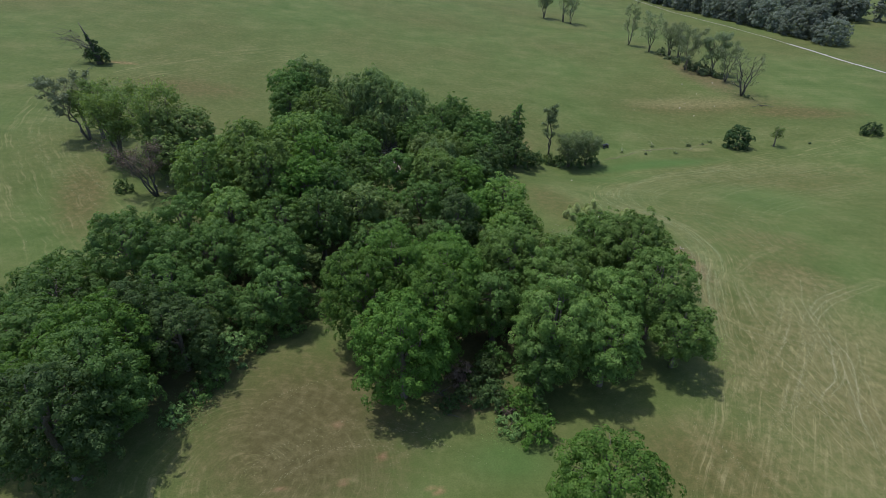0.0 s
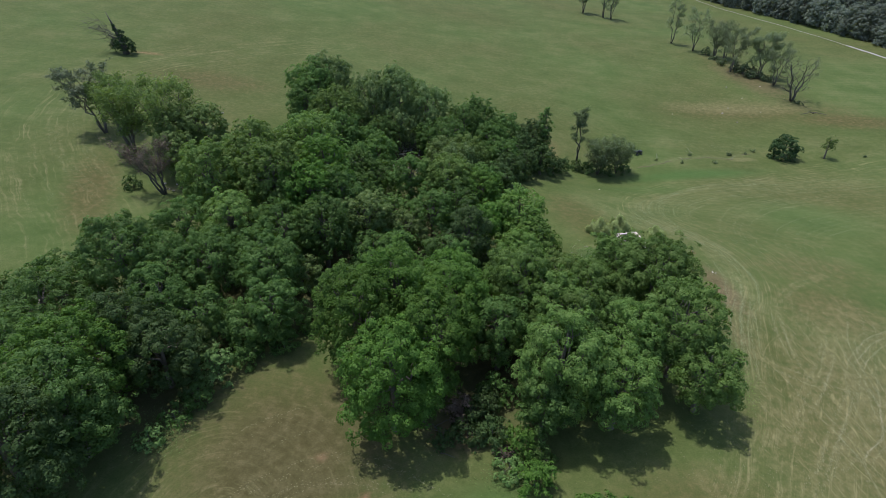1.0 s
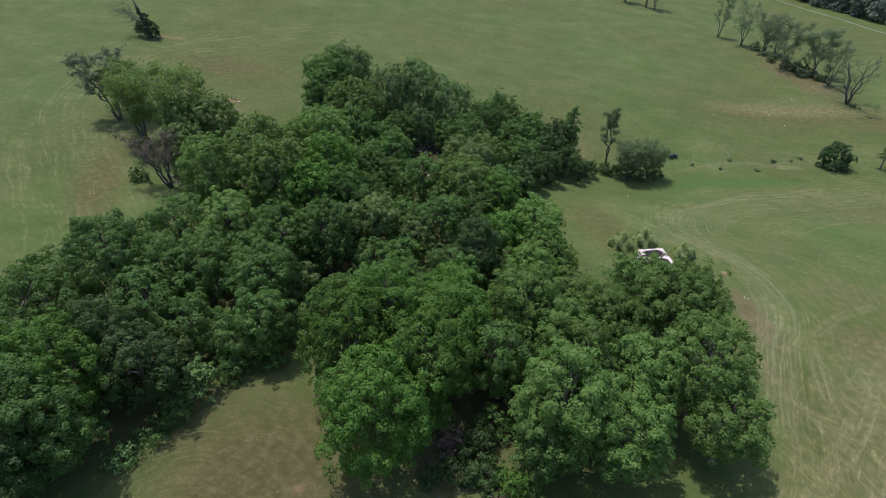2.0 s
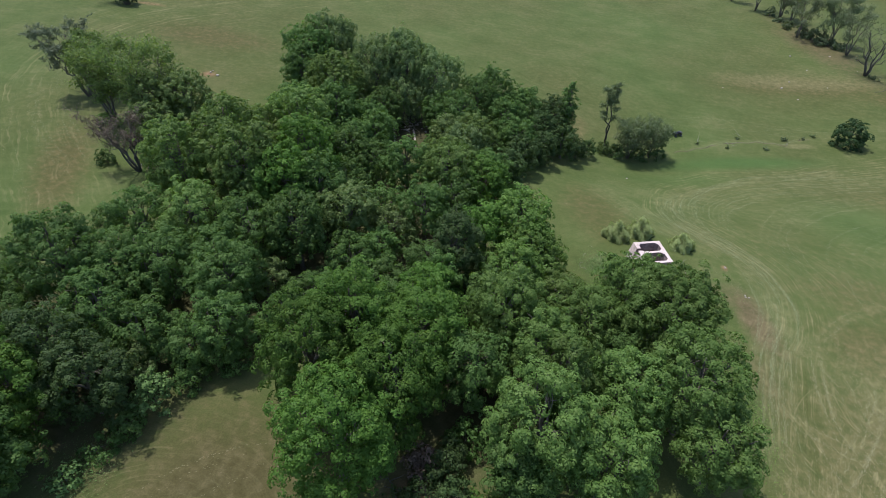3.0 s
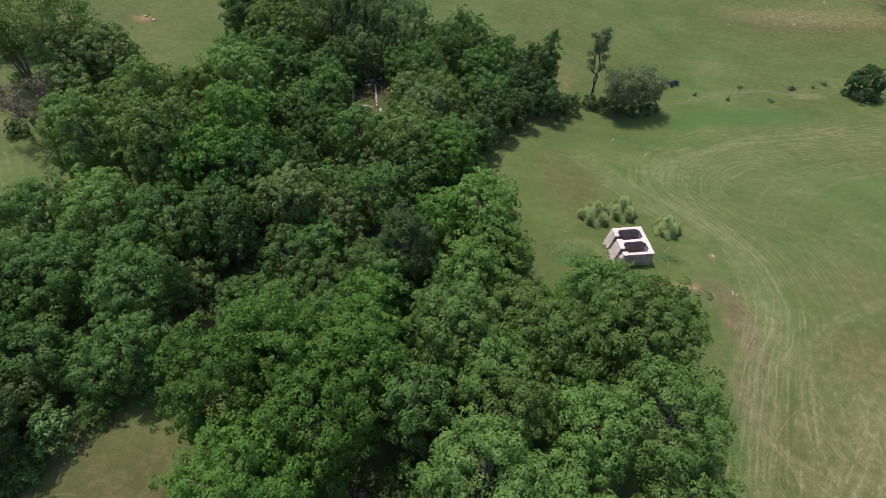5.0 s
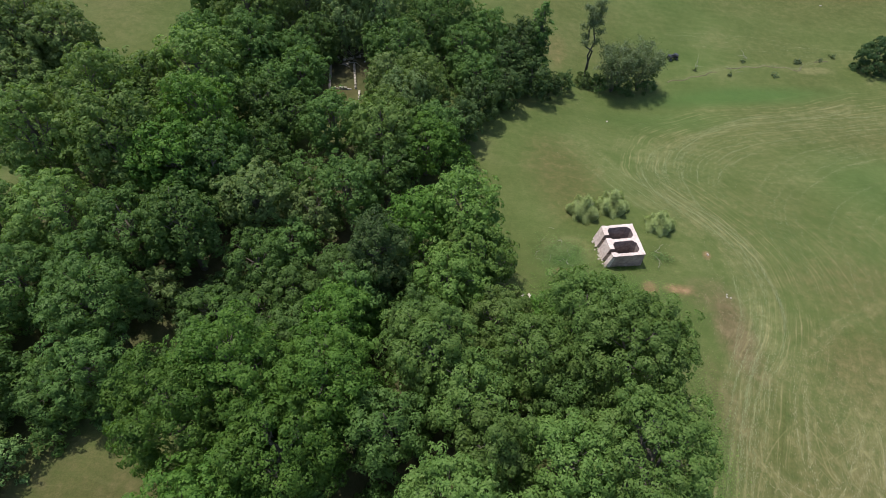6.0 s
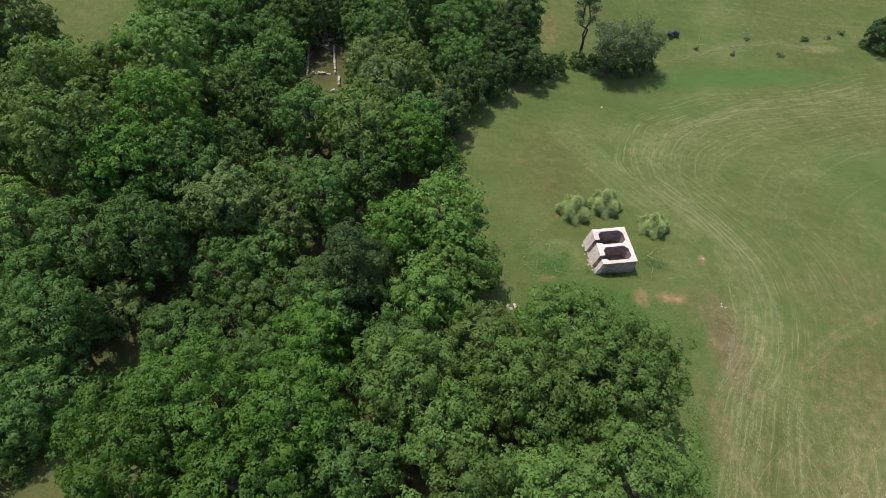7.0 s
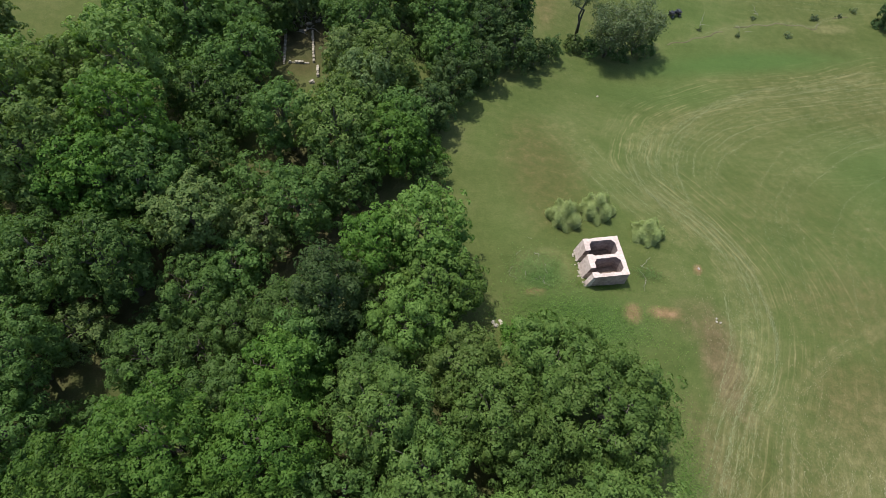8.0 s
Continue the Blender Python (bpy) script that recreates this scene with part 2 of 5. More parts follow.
def tube_mesh(name, chains, sides=6):
    """Tapered tubes along chains of (x, y, z, radius), joined in one mesh."""
    V, F = [], []
    for chain in chains:
        chain = np.asarray(chain, float)
        base = len(V)
        for i, (x, y, z, r) in enumerate(chain):
            d = chain[min(i + 1, len(chain) - 1), :3] - chain[max(i - 1, 0), :3]
            d = d / (np.linalg.norm(d) + 1e-9)
            s = np.cross(d, (0.3, 1, 0.1))
            s /= np.linalg.norm(s) + 1e-9
            q = np.cross(d, s)
            for j in range(sides):
                w = 2 * math.pi * j / sides
                V.append(np.array((x, y, z)) + r * (math.cos(w) * s + math.sin(w) * q))
        for i in range(len(chain) - 1):
            for j in range(sides):
                a, b2 = base + i * sides + j, base + i * sides + (j + 1) % sides
                F.append((a, b2, b2 + sides, a + sides))
        F.append(tuple(base + j for j in reversed(range(sides))))
        F.append(tuple(base + (len(chain) - 1) * sides + j for j in range(sides)))
    me = bpy.data.meshes.new(name)
    me.from_pydata([tuple(v) for v in V], [], F)
    me.polygons.foreach_set("use_smooth", [True] * len(me.polygons))
    return me


def limb_chain(rng, a, b, r0, r1, steps=5, wander=0.10):
    a, b = np.asarray(a, float), np.asarray(b, float)
    L = np.linalg.norm(b - a)
    out = []
    for i in range(steps + 1):
        f = i / steps
        p = a + (b - a) * f + (rng.normal(size=3) * wander * L * math.sin(math.pi * f))
        p[2] += 0.10 * L * math.sin(math.pi * f)
        out.append((*p, r0 + (r1 - r0) * f))
    return out


def crown_lobes(rng, r, bottom, top, lobes, flat=1.0):
    """Ellipsoids (cx, cy, cz, rx, ry, rz) that pile up into one uneven, broad-shouldered crown of radius r between bottom and top."""
    mid = bottom + 0.52 * (top - bottom)
    out = [(0, 0, mid, r * 0.74, r * 0.74, (top - mid) * 0.78)]
    turn = rng.uniform(0, 6.28)
    for i in range(lobes):
        w = turn + i * 2.399 + rng.uniform(-0.35, 0.35)
        up = 0.96 - 1.62 * (i / max(lobes - 1, 1)) ** 0.9 + (rng.uniform(-0.08, 0.08) if i else 0)
        flank = max(0.05, 1 - min(abs(up), 0.99) ** 2.3) ** (1 / 2.3)
        s = r * rng.uniform(0.25, 0.42)
        reach = (r * rng.uniform(0.90, 1.06) - s) * flank
        rz = min(s * rng.uniform(0.8, 1.15), (top - bottom) * 0.30) * flat
        tall = (top - mid if up > 0 else mid - bottom)
        cz = mid + up * (tall - rz * min(1.0, abs(up) + 0.15)) + (0 if i == 0 else rng.uniform(-0.4, 0.0))
        out.append((math.cos(w) * reach, math.sin(w) * reach, min(cz, top - rz), s, s, rz))
    return out


def crown_mesh(rng, lobes, leaf, per_m2, clump=1.25, low=-0.45, ragged=0.45, drape=1.0):
    """Leaves in rounded clumps over the outside of the lobes, with a thinner inner layer. drape stretches the clumps downwards."""
    P, N = [], []
    L = np.array(lobes)
    for k, (cx, cy, cz, rx, ry, rz) in enumerate(lobes):
        area = 4 * math.pi * ((rx * ry) ** 1.6 / 3 + 2 * (rx * rz) ** 1.6 / 3) ** (1 / 1.6)
        n = max(6, int(area / (clump * clump * 0.74)))
        d = unit(rng.normal(size=(n, 3)))
        d = d[d[:, 2] > low]
        c = np.array((cx, cy, cz)) + d * np.array((rx, ry, rz)) + d * (rng.uniform(-1.5, 0.45, len(d)) * ragged * clump)[:, None]
        ph = rng.uniform(0, 6.28, 3)
        c = c + d * (0.42 * np.sin(c[:, 0] * 2.1 + ph[0]) * np.sin(c[:, 1] * 1.9 + ph[1]) + 0.30 * np.sin(c[:, 2] * 2.3 + c[:, 0] + ph[2]))[:, None] * min(1.0, rx / 1.6)
        keep = np.ones(len(c), bool)
        for j, o in enumerate(L):
            if j != k:
                keep &= (((c - o[:3]) / o[3:]) ** 2).sum(1) > 0.74
        P.append(c[keep]), N.append(d[keep])
    P, N = np.concatenate(P), np.concatenate(N)
    S = clump * rng.uniform(0.32, 0.72, len(P))
    counts = np.maximum(6, (per_m2 * 3.3 * S * S).astype(int))
    idx = np.repeat(np.arange(len(P)), counts)
    up = unit(N * 0.8 + np.array((0, 0, 0.65)) + 0.25 * rng.normal(size=N.shape))[idx]
    d = unit(rng.normal(size=(len(idx), 3)))
    along = (d * up).sum(1, keepdims=True)
    d = np.where(along < -0.25, d - 2 * along * up, d)          # most leaves sit on the clump's lit side
    along = (d * up).sum(1, keepdims=True)
    off = (d - 0.40 * along * up) * (S[idx] * rng.uniform(0.55, 1.0, len(idx)) ** 0.5)[:, None]
    off[:, 2] *= drape
    p = P[idx] + off
    nrm = unit(1.15 * d * np.array((1, 1, 1 / drape)) + 0.5 * up + 0.19 * rng.normal(size=p.shape))
    inner = rng.random(len(p)) < 0.08
    mid = L[0, :3]
    p[inner] = mid + (p[inner] - mid) * rng.uniform(0.6, 0.92, inner.sum())[:, None]
    return leaf_cards(rng, p, nrm, leaf, leaf * 0.70)


def tree(name, x, y, top, r, leaves, seed, label, start=0.08, lobes=17, leaf=0.33, per_m2=38, clump=1.0,
         lean=(0, 0), category="tree", group="", bark=None, trunk_r=None, limbs=6, ragged=0.75, bare=0, low=-0.75, drape=1.0):
    """A tree whose highest leaves stand at the world height top."""
    rng = np.random.default_rng(seed)
    z0 = ground_z(x, y)
    h = top - z0
    ob = thing(name, x, y, z0, label, category, group)
    bottom = h * start
    lob = [(a + lean[0] * c / h, b + lean[1] * c / h, c, d, e, f) for a, b, c, d, e, f in crown_lobes(rng, r, bottom, h - 0.1, lobes)]
    tr = trunk_r or 0.022 * h + 0.08
    fork = np.array((lean[0] * 0.30, lean[1] * 0.30, h * max(start, 0.28)))
    tip = np.array((lean[0] * 0.85, lean[1] * 0.85, h * 0.86))
    trunk = [(0, 0, -0.3, tr * 1.35), (0, 0, 0.4, tr * 1.05)] + limb_chain(rng, fork * np.array((1, 1, 0.8)), tip, tr * 0.85, tr * 0.15, 6, 0.03)
    part("trunk", tube_mesh("trunk", [trunk], 8), bark or BARK, ob)
    for i in range(limbs):
        o = lob[1 + i % (len(lob) - 1)]
        f = rng.uniform(0.0, 0.45)
        a = fork + (tip - fork) * f
        main = limb_chain(rng, a, np.array(o[:3]) * np.array((1, 1, 0.97)), tr * 0.5 * (1 - f * 0.5), tr * 0.10, 5)
        twigs = []
        for j in range(3 + bare):
            q = np.array(main[2 + j % 4][:3])
            e = np.array(o[:3]) + np.clip(rng.normal(size=3), -1.3, 1.3) * np.array(o[3:]) * (0.42 + 0.12 * min(bare, 3))
            twigs.append(limb_chain(rng, q, e, tr * 0.16, tr * 0.05, 3))
        part("limb", tube_mesh("limb", [main] + twigs, 5), bark or BARK, ob)
    v = crown_mesh(rng, lob, leaf, per_m2, clump, low, ragged, drape)
    part("crown", mesh_from("crown", v, 3), leaves, ob)
    return ob


def open_tree(name, x, y, h, spread, stems, count, leaves, seed, label, lean=(0, 0), group="", bark=None, leaf=0.30, thick=0.16, fluff=0.55, first=0.30):
    """A loose tree: several rising stems, branches that fan upwards, and leaves only round the twigs."""
    rng = np.random.default_rng(seed)
    z0 = ground_z(x, y)
    ob = thing(name, x, y, z0, label, "tree", group)
    bark = bark or BARK
    ends = []
    turn = rng.uniform(0, 6.28)
    for k in range(stems):
        w = turn + k * 6.283 / stems + rng.normal() * 0.3
        top = np.array((lean[0] + math.cos(w) * spread * 0.55, lean[1] + math.sin(w) * spread * 0.55, h * rng.uniform(0.82, 1.0)))
        start = np.array((0.15 * math.cos(w), 0.15 * math.sin(w), -0.2))
        stem = limb_chain(rng, start, top, thick, thick * 0.16, 8, 0.035)
        part("trunk", tube_mesh("trunk", [stem], 7), bark, ob)
        for j in range(9):
            f = first + (0.97 - first) * (j + rng.uniform(0, 0.8)) / 9
            i0 = min(int(f * 8), 7)
            a = np.array(stem[i0][:3]) + (np.array(stem[i0 + 1][:3]) - np.array(stem[i0][:3])) * (f * 8 - i0)
            v = w + rng.normal() * 1.5
            L = spread * rng.uniform(0.45, 0.95) * (1.15 - 0.55 * f)
            b = a + np.array((math.cos(v) * L * 0.8, math.sin(v) * L * 0.8, L * rng.uniform(0.35, 0.95)))
            main = limb_chain(rng, a, b, thick * 0.42 * (1.1 - 0.7 * f), 0.02, 5, 0.07)
            tw = []
            for _ in range(4):
                q = np.array(main[int(rng.integers(2, 6))][:3])
                e = q + np.array((rng.normal() * 0.5, rng.normal() * 0.5, rng.uniform(0.1, 0.8))) * L * 0.42
                tw.append(limb_chain(rng, q, e, 0.025, 0.010, 3, 0.06))
                ends += [np.array(c[:3]) for c in tw[-1]]
            ends += [np.array(c[:3]) for c in main[3:]]
            part("limb", tube_mesh("limb", [main] + tw, 4), bark, ob)
    E = np.array(ends)
    c = E[rng.integers(0, len(E), count)]
    off = rng.normal(size=(count, 3)) * fluff * np.array((1, 1, 0.7))
    nrm = unit(off + np.array((0, 0, 0.6)) + 0.4 * rng.normal(size=(count, 3)))
    part("crown", mesh_from("crown", leaf_cards(rng, c + off * 0.6, nrm, leaf, leaf * 0.6), 3), leaves, ob)
    return ob


def willow_bush(x, y, h, r, seed):
    """A round bush of long narrow leaves that all sweep up and outwards."""
    rng = np.random.default_rng(seed)
    ob = thing("willow_bush", x, y, ground_z(x, y), "silvery green willow bush near the concrete ruin", "bush", "willow bushes")
    stems = []
    for k in range(14):
        w = rng.uniform(0, 6.28)
        e = np.array((math.cos(w) * r * 0.6, math.sin(w) * r * 0.6, h * rng.uniform(0.5, 0.85)))
        stems.append(limb_chain(rng, (0, 0, -0.1), e, 0.045, 0.012, 4, 0.05))
    for st in stems:
        part("stem", tube_mesh("stem", [st], 5), BARK, ob)
    count = int(15000 * r * r / 3)
    d = unit(rng.normal(size=(count, 3)))
    d[:, 2] = np.abs(d[:, 2]) * 1.0 - 0.12
    lump = 1 + 0.24 * np.sin(d[:, 0] * 6 + seed) * np.sin(d[:, 1] * 5 + 1) + 0.10 * np.sin(d[:, 2] * 9 + d[:, 0] * 7)
    p = d * np.array((r, r, h * 0.92)) * (lump * rng.uniform(0.55, 1.0, count) ** 0.4)[:, None]
    p[:, 2] = np.maximum(p[:, 2], 0.05)
    up = np.array((0.0, 0.0, 1.0))
    face = unit(d + 0.6 * up + 0.35 * rng.normal(size=(count, 3)))
    axis = unit(up - face[:, 2:3] * face + 0.35 * rng.normal(size=(count, 3)))
    side = unit(np.cross(axis, face))
    L, W = rng.uniform(0.22, 0.55, (count, 1)), rng.uniform(0.018, 0.034, (count, 1))
    v = np.stack([p - side * W, p + side * W, p + axis * L], 1).reshape(-1, 3)
    part("crown", mesh_from("crown", v, 3), SILVER, ob)


# ---- ground ----
def curve_points(pts, step=0.5):
    """Points every step metres along a smooth line through pts."""
    P = np.array([pts[0]] + list(pts) + [pts[-1]], float)
    out = []
    for a, b, c, d in zip(P[:-3], P[1:-2], P[2:-1], P[3:]):
        n = max(2, int(np.linalg.norm(c - b) / step))
        for t in np.arange(n) / n:
            out.append(0.5 * (2 * b + (c - a) * t + (2 * a - 5 * b + 4 * c - d) * t * t + (3 * b - a - 3 * c + d) * t ** 3))
    return np.array(out)


TRACKS = [
    # a smooth line over the meadow, and at what offsets wheels and mower ran beside it
    ([(25.5, 111), (30.2, 104.3), (34.5, 99), (38.3, 95.4), (42.2, 92.5)], (-3.0, -1.8, -1.1, -0.5, 0.2, 0.8, 1.5), 0.8),
    ([(41.3, 115.5), (36.7, 110), (35.5, 105), (37.0, 99), (41.4, 94.6), (44.9, 90.8), (46.2, 84.8), (46.4, 79.5), (45, 74.5), (42.5, 69.2), (40, 61), (38.8, 52)], (-1.3, -0.8, -0.25, 0.25, 0.75, 1.3, 1.9), 1.0),
    ([(45, 90.2), (45.2, 84.5), (45.0, 79.0), (43.6, 74.0), (41.0, 68), (38.6, 61)], (-1.9, -1.3, -0.8, -0.3, 0.3), 0.8),
    ([(53, 123.2), (42, 115), (37.6, 107), (37.4, 100.5), (40.1, 97)], (-0.6, 0.1, 0.7, 1.4), 0.85),
    ([(77, 132.6), (52.6, 122.2), (43, 113.4), (40.2, 106.1), (40.2, 99.5), (43, 93)], (-1.3, -0.8, -0.2, 0.4, 0.9), 0.8),
    ([(104, 133), (78, 128), (56, 119), (46, 111), (43, 104), (44, 97)], (-2.4, -1.6, -0.9, -0.2, 0.6, 1.5, 2.3, 3.2), 0.55),
    ([(108, 128), (79.8, 122), (67, 116), (60, 110.5), (55.6, 105.2), (52.3, 98.2), (52, 90), (53, 82)], (-2.6, -1.4, -0.7, 0.0, 0.8, 1.6, 2.8), 0.38),
    ([(112, 118), (84, 112), (70, 105), (63, 97), (60, 86), (60, 74)], (-3.0, -1.6, -0.8, 0.5, 1.8, 3.2, 4.5), 0.26),
    ([(36.6, 45.9), (40.4, 44.4), (44.5, 46.1), (47.4, 49.4), (46.9, 52.4), (45, 55)], (-0.3, 0.3), 1.44),
    ([(51.3, 71.3), (52.8, 67.1), (48.8, 60.4), (42.9, 53.4), (38.9, 48.4)], (-0.8, 0.0, 0.9), 1.44),
    ([(59.4, 73.9), (55.2, 65.8), (54.4, 59.4), (53.6, 53.6), (49.8, 45.8), (46, 36)], (-0.9, 0.1, 1.0), 1.36),
    ([(48.6, 53.4), (51.6, 58.0), (55.7, 63.0), (61.9, 67.9), (74.1, 73.7)], (-0.5, 0.3, 1.1), 1.05),
    ([(42.4, 61.1), (44.3, 57.9), (45.1, 53.3), (46.6, 49.4), (47.1, 44.1), (46, 36)], (-0.5, 0.4), 1.36),
    ([(54.6, 63.2), (50.5, 55.7), (45.3, 49.5), (41.7, 44.9), (36, 39)], (-0.9, 0.0, 0.7), 1.52),
    ([(58.1, 64.7), (53.9, 55.8), (51.2, 50.6), (47.0, 46.8), (44.8, 40.9)], (-0.5, 0.5), 1.44),
    ([(62.3, 63.7), (56.0, 56.0), (52.2, 47.8), (50.0, 40.3), (48, 33)], (-1.0, 0.0, 1.1), 1.36),
    ([(29.0, 44.0), (30.2, 39.4), (31.6, 34.5)], (-1.2, 0.0, 1.4), 0.96),
    ([(39.3, 53.2), (35.7, 47.5), (31.6, 41.8)], (-0.7, 0.4), 0.96),
    ([(42.9, 44.0), (42.0, 40.1), (40.8, 36.4)], (-0.6, 0.5), 1.28),
    ([(37.5, 42.5), (37.1, 38.0), (36.0, 34.2)], (-1.0, 0.1, 1.2), 1.04),
    ([(61.6, 83.8), (55.2, 80.1), (50.2, 75.5), (46.9, 71.8)], (-0.3, 0.4), 0.96),
    ([(48.7, 75.1), (46.5, 66.6), (45.9, 60.0), (47.5, 55)], (-0.5, 0.6), 1.20),
    ([(-92.8, 119.3), (-81.2, 102.6), (-67.6, 90.8), (-57.3, 84.2)], (-0.8, 0.0, 1.0), 0.32),
    ([(-98.2, 136.4), (-84.6, 113.5), (-71.3, 99.6), (-59.6, 90.0)], (-0.8, 0.2, 1.0), 0.3),
    ([(69.9, 73.5), (60.4, 68.8), (54, 62.5), (51, 55), (49.5, 44), (48, 32)], (-1.0, 0.3, 1.2), 0.6),
    ([(52.5, 75.2), (52.2, 66.5), (53.5, 58), (57, 48), (58.5, 36)], (-1.2, -0.3), 0.55),
    ([(48, 78), (49, 68), (49, 58), (46.5, 47), (43, 37)], (-1.0, 0.6), 0.5),
    ([(63, 76), (59, 64), (60, 52), (62, 38)], (-0.9, 0.5), 0.5),
    ([(38, 63.5), (43, 60), (50, 56.5), (58, 54)], (-0.6, 0.5), 0.6),
    ([(-26, 34), (-21, 42), (-15, 47), (-8, 48)], (-1.8, -0.6, 0.6, 1.8), 0.35),
    ([(-24, 28), (-17, 37), (-10, 41), (-2, 40), (6, 36)], (-1.8, -0.6, 0.6, 1.8), 0.35),
    ([(-92, 112), (-84, 100), (-75, 90), (-64, 79.3), (-55, 72)], (-3.6, 0.0, 3.6), 0.14),
    ([(-87, 124), (-83, 108), (-72, 95), (-61, 86)], (-1.6, 1.6), 0.15),
    ([(42, 135.5), (48.8, 138.5), (54.2, 141.5), (58.5, 143.6), (65.8, 145.4), (69.8, 144.9), (72.0, 147.1), (80, 151)], (-0.2, 0.4), 0.8),
    ([(20.7, 83.9), (21.0, 86.2), (22.6, 87.1), (24.9, 87.3), (26.1, 86.1), (25.4, 84.5)], (-0.2, 0.25), 0.9),
    ([(110, 158), (90, 153), (60, 152), (42, 150)], (-2.0, -0.6, 0.6, 2.4), 0.4),
    ([(120, 141), (96, 137), (70, 130), (48, 126)], (-1.6, 0.0, 1.6), 0.45),
]


def mowing_flow(x, y):
    """For each place: metres across and along the mower's way there, and how plainly its lines show."""
    ways = [
        # the loop round the right-hand meadow; the sweep up the left-hand field
        ([(150, 158), (110, 146), (79.4, 135.6), (62.3, 128.2), (48.5, 124.2), (39.1, 117.6), (35, 107.9), (35.4, 103), (38, 99.5), (42.8, 93.5), (45, 90.5), (46.6, 86.8), (47, 82.5), (46.2, 78.4), (44.6, 74.5), (43, 71.4), (41.9, 67.6), (40, 61), (38, 54), (34, 44), (28, 34), (20, 20)], 0.82),
        ([(-50, 66), (-60, 78), (-72, 90), (-84, 105), (-92, 120), (-95, 138), (-86, 160), (-60, 185)], 0.55),
    ]
    flow, worn = np.zeros((len(x), 3)), np.zeros(len(x))
    for k, (pts, strength) in enumerate(ways):
        line = curve_points(pts, 1.0)
        d = unit(np.gradient(line, axis=0))
        run = np.concatenate([[0], np.cumsum(np.linalg.norm(np.diff(line, axis=0), axis=1))])
        here = np.where((x > -130) & (x < -40) & (y < 200) & (y > 50) if k else (x > 14) & (x < 130) & (y < 165))[0]
        for part_of in np.array_split(here, 40):
            gap = (x[part_of, None] - line[None, :, 0]) ** 2 + (y[part_of, None] - line[None, :, 1]) ** 2
            j = gap.argmin(1)
            ex, ey = x[part_of] - line[j, 0], y[part_of] - line[j, 1]
            across, extra = ex * -d[j, 1] + ey * d[j, 0], ex * d[j, 0] + ey * d[j, 1]
            flow[part_of, 0], flow[part_of, 1] = across * (1.0, 0.55)[k], (run[j] + extra) * (0.035, 0.014)[k]
            inside = across if k == 0 else -across
            near, wide = (4.5, 22) if k == 0 else (9, 14)
            worn[part_of] = strength * np.where(inside > 0, 0.62 * np.exp(-(inside / near) ** 2) + 0.38 * np.exp(-(inside / wide) ** 2), np.exp(-(inside / (3.2 if k == 0 else 12)) ** 2))
    # the turning circles on the dry lawn before the maples
    lawn = np.where((x > -34) & (x < 14) & (y < 58))[0]
    ex, ey = x[lawn] + 20.0, y[lawn] - 34.5
    r = np.hypot(ex, ey)
    flow[lawn, 0], flow[lawn, 1] = r * 0.9, np.arctan2(ey, ex) * 0.55
    worn[lawn] = 0.50 * np.exp(-(r / 17) ** 4)
    return flow, worn


